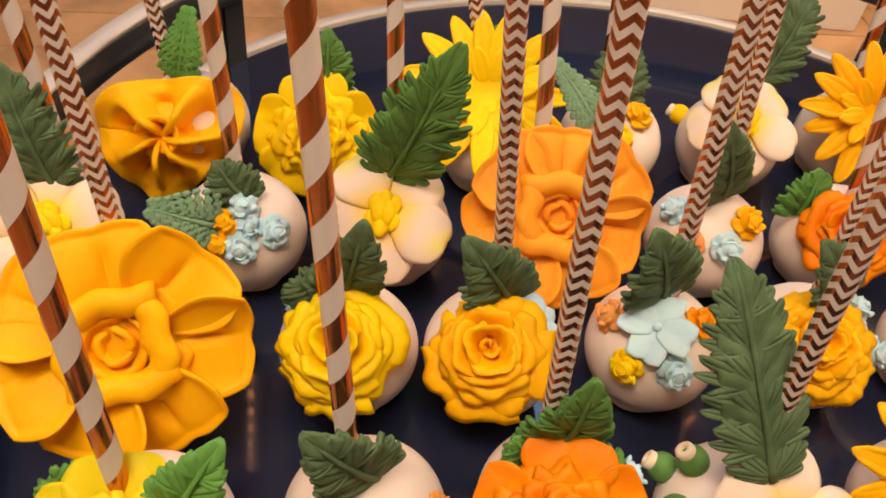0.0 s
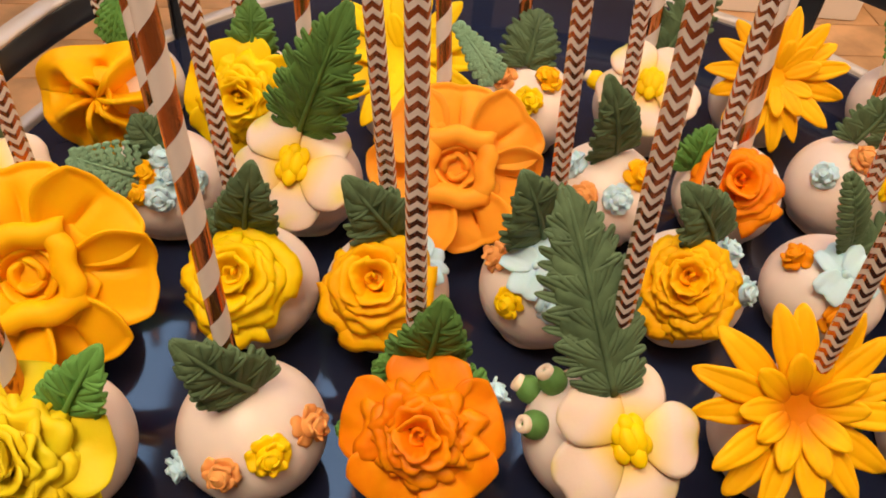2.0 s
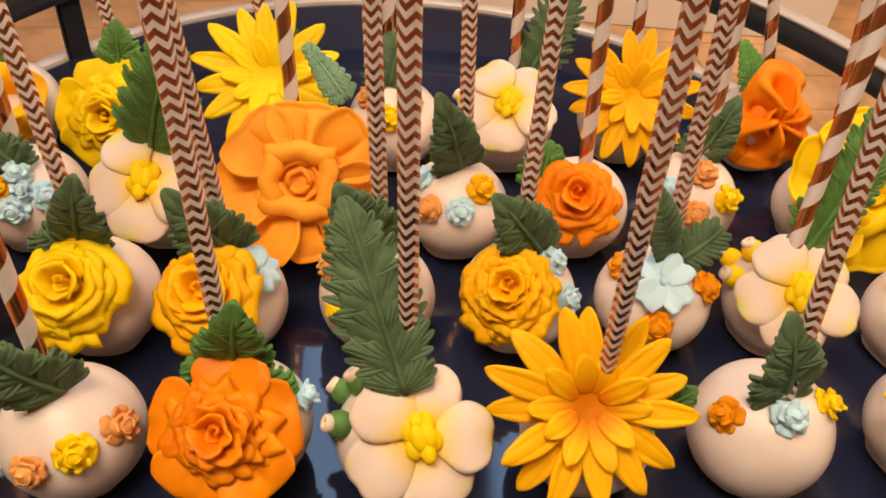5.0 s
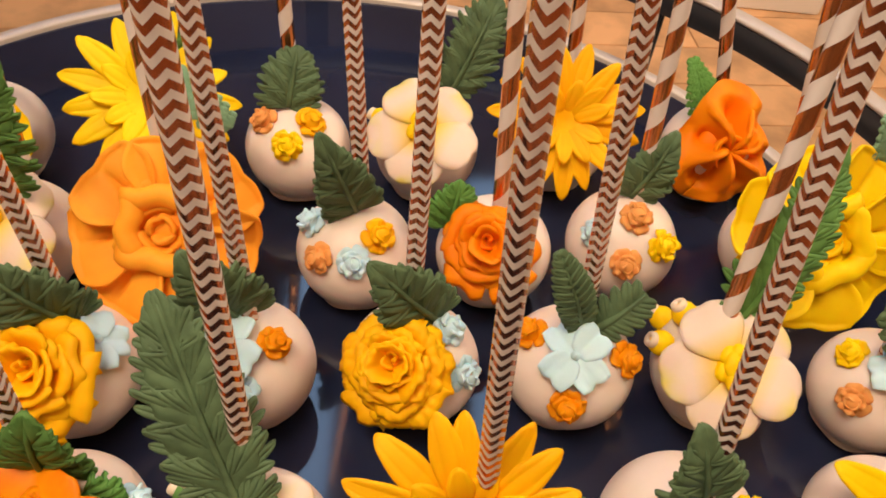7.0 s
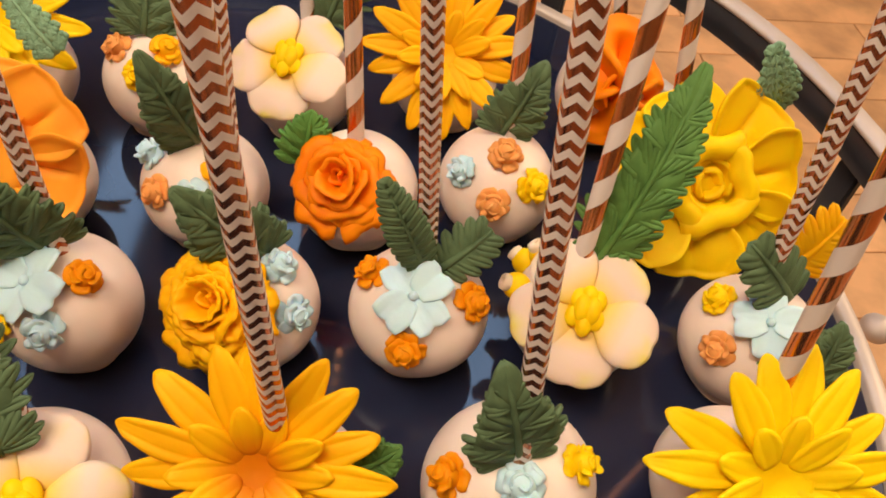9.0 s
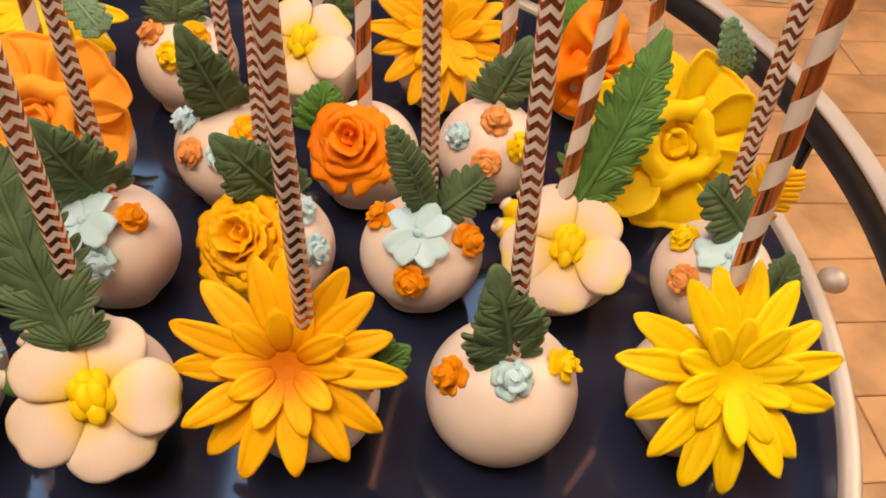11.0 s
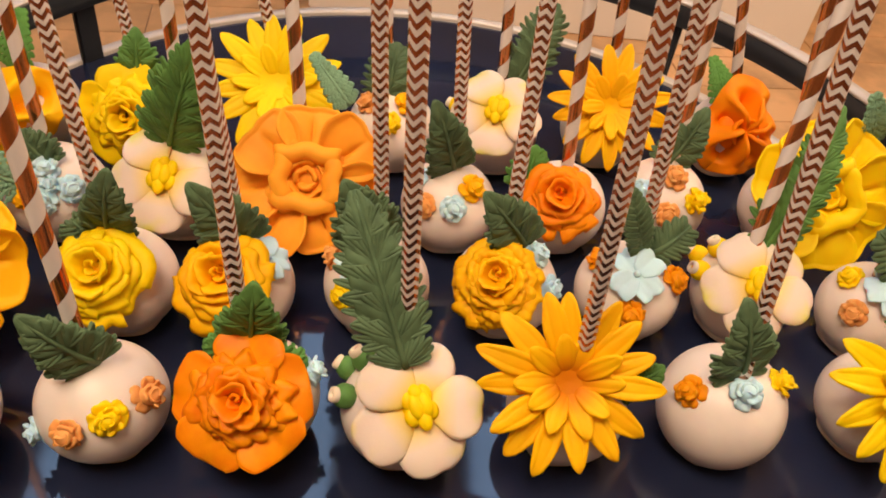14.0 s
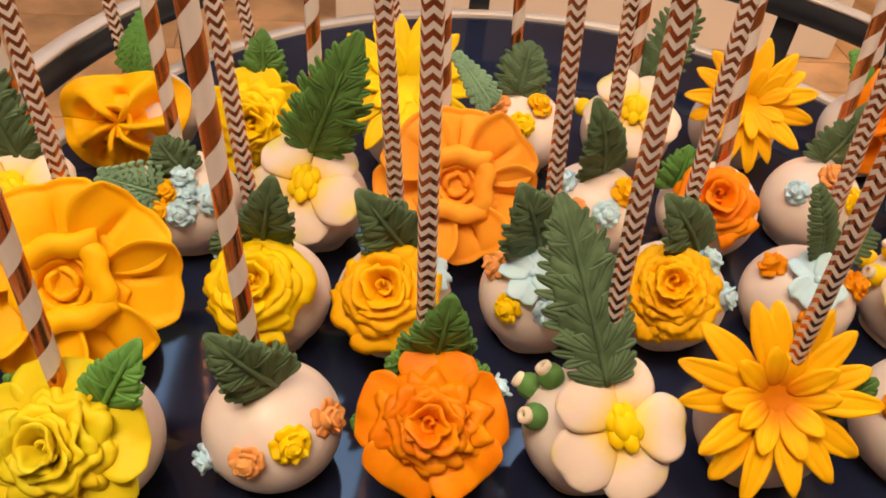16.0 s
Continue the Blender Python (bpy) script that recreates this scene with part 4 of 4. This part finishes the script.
p = pop(0.1080, 0.0400, "white coated cake pop with dark leaf and small roses")
straw(p, (0.0024, 0.0029, 0.0185), (-0.0012, 0.0140, 0.1010), False)
leaf(p, (-0.0009, 0.0029, 0.0203), (0.0098, 0.0069, 0.0468), 0.0190, LEAF_DARK, "oak", bend=0.10, label="")
dot_rose(p, (-0.696, -0.375, 0.613), BLUE, 1.00, 148)
dot_rose(p, (-0.044, -0.347, 0.937), PALE_PEACH, 1.10, 250)
dot_rose(p, (0.394, -0.688, 0.609), YELLOW, 1.10, 31)
dot_rose(p, (-0.228, -0.887, 0.401), PALE_PEACH, 1.05, 357)

p = pop(0.1680, 0.0370, "white coated cake pop behind a large yellow flower")
magnolia(p, (0.125, -0.613, 0.780), 0.0749, YELLOW, 20, label='large yellow flower with broad petals')
leaf(p, (0.0289, 0.0053, 0.0310), (0.0190, 0.0053, 0.0585), 0.0240, LEAF_DUSTY, "frond", bend=0.10, label="")
straw(p, (0.0026, 0.0138, 0.0185), (-0.0040, 0.0209, 0.0668), False)

p = pop(-0.1720, 0.1010, "white coated cake pop with frilled orange flower and fern")
straw(p, (-0.0088, 0.0109, 0.0185), (-0.0117, 0.0142, 0.0412), True)
ruffle(p, (-0.373, -0.834, 0.407), 0.0500, AMBER, 0, label='frilled amber flower')
leaf(p, (-0.0040, -0.0001, 0.0201), (0.0012, 0.0119, 0.0418), 0.0180, LEAF_LIGHT, "frond", bend=0.10, label="")

p = pop(-0.1236, 0.0985, "white coated cake pop with yellow rose and leaf")
straw(p, (-0.0033, 0.0136, 0.0185), (-0.0071, 0.0175, 0.0450), True)
peony(p, (-0.119, -0.852, 0.509), 0.0440, YELLOW, 130, label='yellow rose with open outer petals')
leaf(p, (0.0014, -0.0058, 0.0196), (0.0015, 0.0002, 0.0440), 0.0180, LEAF_MID, "oak", bend=0.10, label="")
leaf(p, (-0.0177, -0.0103, -0.0012), (-0.0233, -0.0103, 0.0020), 0.0120, LEAF_MID, "oak", bend=0.10, label="")

p = pop(-0.0605, 0.0935, "white coated cake pop with large yellow daisy")
straw(p, (-0.0016, 0.0139, 0.0185), (-0.0076, 0.0183, 0.0485), True)
daisy(p, (-0.122, -0.098, 0.988), 0.0640, YELLOW, 4, label='yellow daisy with two rows of petals')
leaf(p, (0.0014, 0.0147, 0.0232), (0.0038, 0.0247, 0.0357), 0.0140, LEAF_MID, "oak", bend=0.10, label="")

p = pop(-0.0105, 0.0922, "white coated cake pop with dark leaf and small roses")
straw(p, (-0.0018, 0.0139, 0.0185), (-0.0039, 0.0186, 0.0509), False)
leaf(p, (-0.0031, -0.0012, 0.0202), (0.0011, 0.0104, 0.0396), 0.0220, LEAF_DARK, "oak", bend=0.10, label="")
dot_rose(p, (-0.576, -0.215, 0.789), PALE_PEACH, 1.00, 308)
dot_rose(p, (0.250, -0.385, 0.888), AMBER, 1.10, 181)
dot_rose(p, (-0.171, -0.741, 0.650), YELLOW, 1.10, 3)

p = pop(0.0400, 0.0920, "white coated cake pop with cream orchid and large leaf")
orchid(p, (-0.171, -0.504, 0.847), 0.0430, 0, label='cream orchid with yellow heart')
leaf(p, (0.0099, 0.0125, 0.0197), (0.0262, 0.0265, 0.0543), 0.0240, LEAF_DARK, "long", bend=0.10, label="")
berry(p, (-0.789, 0.577, 0.213), YELLOW)
straw(p, (0.0028, 0.0137, 0.0185), (0.0011, 0.0195, 0.0575), False)

p = pop(0.0955, 0.0985, "white coated cake pop with large amber daisy")
straw(p, (0.0042, 0.0134, 0.0185), (0.0023, 0.0179, 0.0495), False)
daisy(p, (-0.135, -0.518, 0.844), 0.0600, AMBER, 12, label='amber daisy with two rows of petals')

p = pop(0.1600, 0.0935, "white coated cake pop with frilled orange flower and fern")
straw(p, (0.0041, 0.0134, 0.0185), (-0.0039, 0.0187, 0.0543), False)
ruffle(p, (-0.181, -0.736, 0.653), 0.0460, ORANGE, 60, label='frilled orange flower')
leaf(p, (-0.0077, -0.0016, 0.0189), (-0.0160, 0.0104, 0.0374), 0.0180, LEAF_LIGHT, "frond", bend=0.10, label="")

# ---- distance ----
board = tagged(new("white_cabinet"), "plain white lacquered cabinet on the oak floor", "cabinet")
board.matrix_basis = pose(0.615, 1.875, FLOOR, 0, 0, -6.4)
part("body", box_bm(-0.65, 0.65, -0.2, 0.2, 0.0, 0.78, 0.004), WHITE_BOARD, board)
part("top_board", box_bm(-0.66, 0.66, -0.21, 0.21, 0.7802, 0.80, 0.004), WHITE_BOARD, board)

# ---- floor planks ----
floor_ob = bpy.data.objects["floor"]
rnd = random.Random(12)
PW = 2 * SIDE / 36
PL = 2 * SIDE / 6


def plank_mesh(length):
    me = bpy.data.meshes.new("plank")
    bm = box_bm(-length / 2 + 0.0012, length / 2 - 0.0012, -PW / 2 + 0.0012, PW / 2 - 0.0012, -0.006, 0.0, 0.0012)
    bm.to_mesh(me)
    bm.free()
    me.materials.append(OAK)
    return me


WHOLE, HALF = plank_mesh(PL), plank_mesh(PL / 2)
for i in range(36):
    y = -SIDE + PW * (i + 0.5)
    spots = [(PL * (j + 0.5), WHOLE) for j in range(6)]
    if i % 2:
        spots = [(PL / 4, HALF)] + [(PL * (j + 1), WHOLE) for j in range(5)] + [(2 * SIDE - PL / 4, HALF)]
    for x, me in spots:
        place("plank", me, floor_ob, pose(-SIDE + x, y, FLOOR, 0, 0, 180 * rnd.randint(0, 1)))
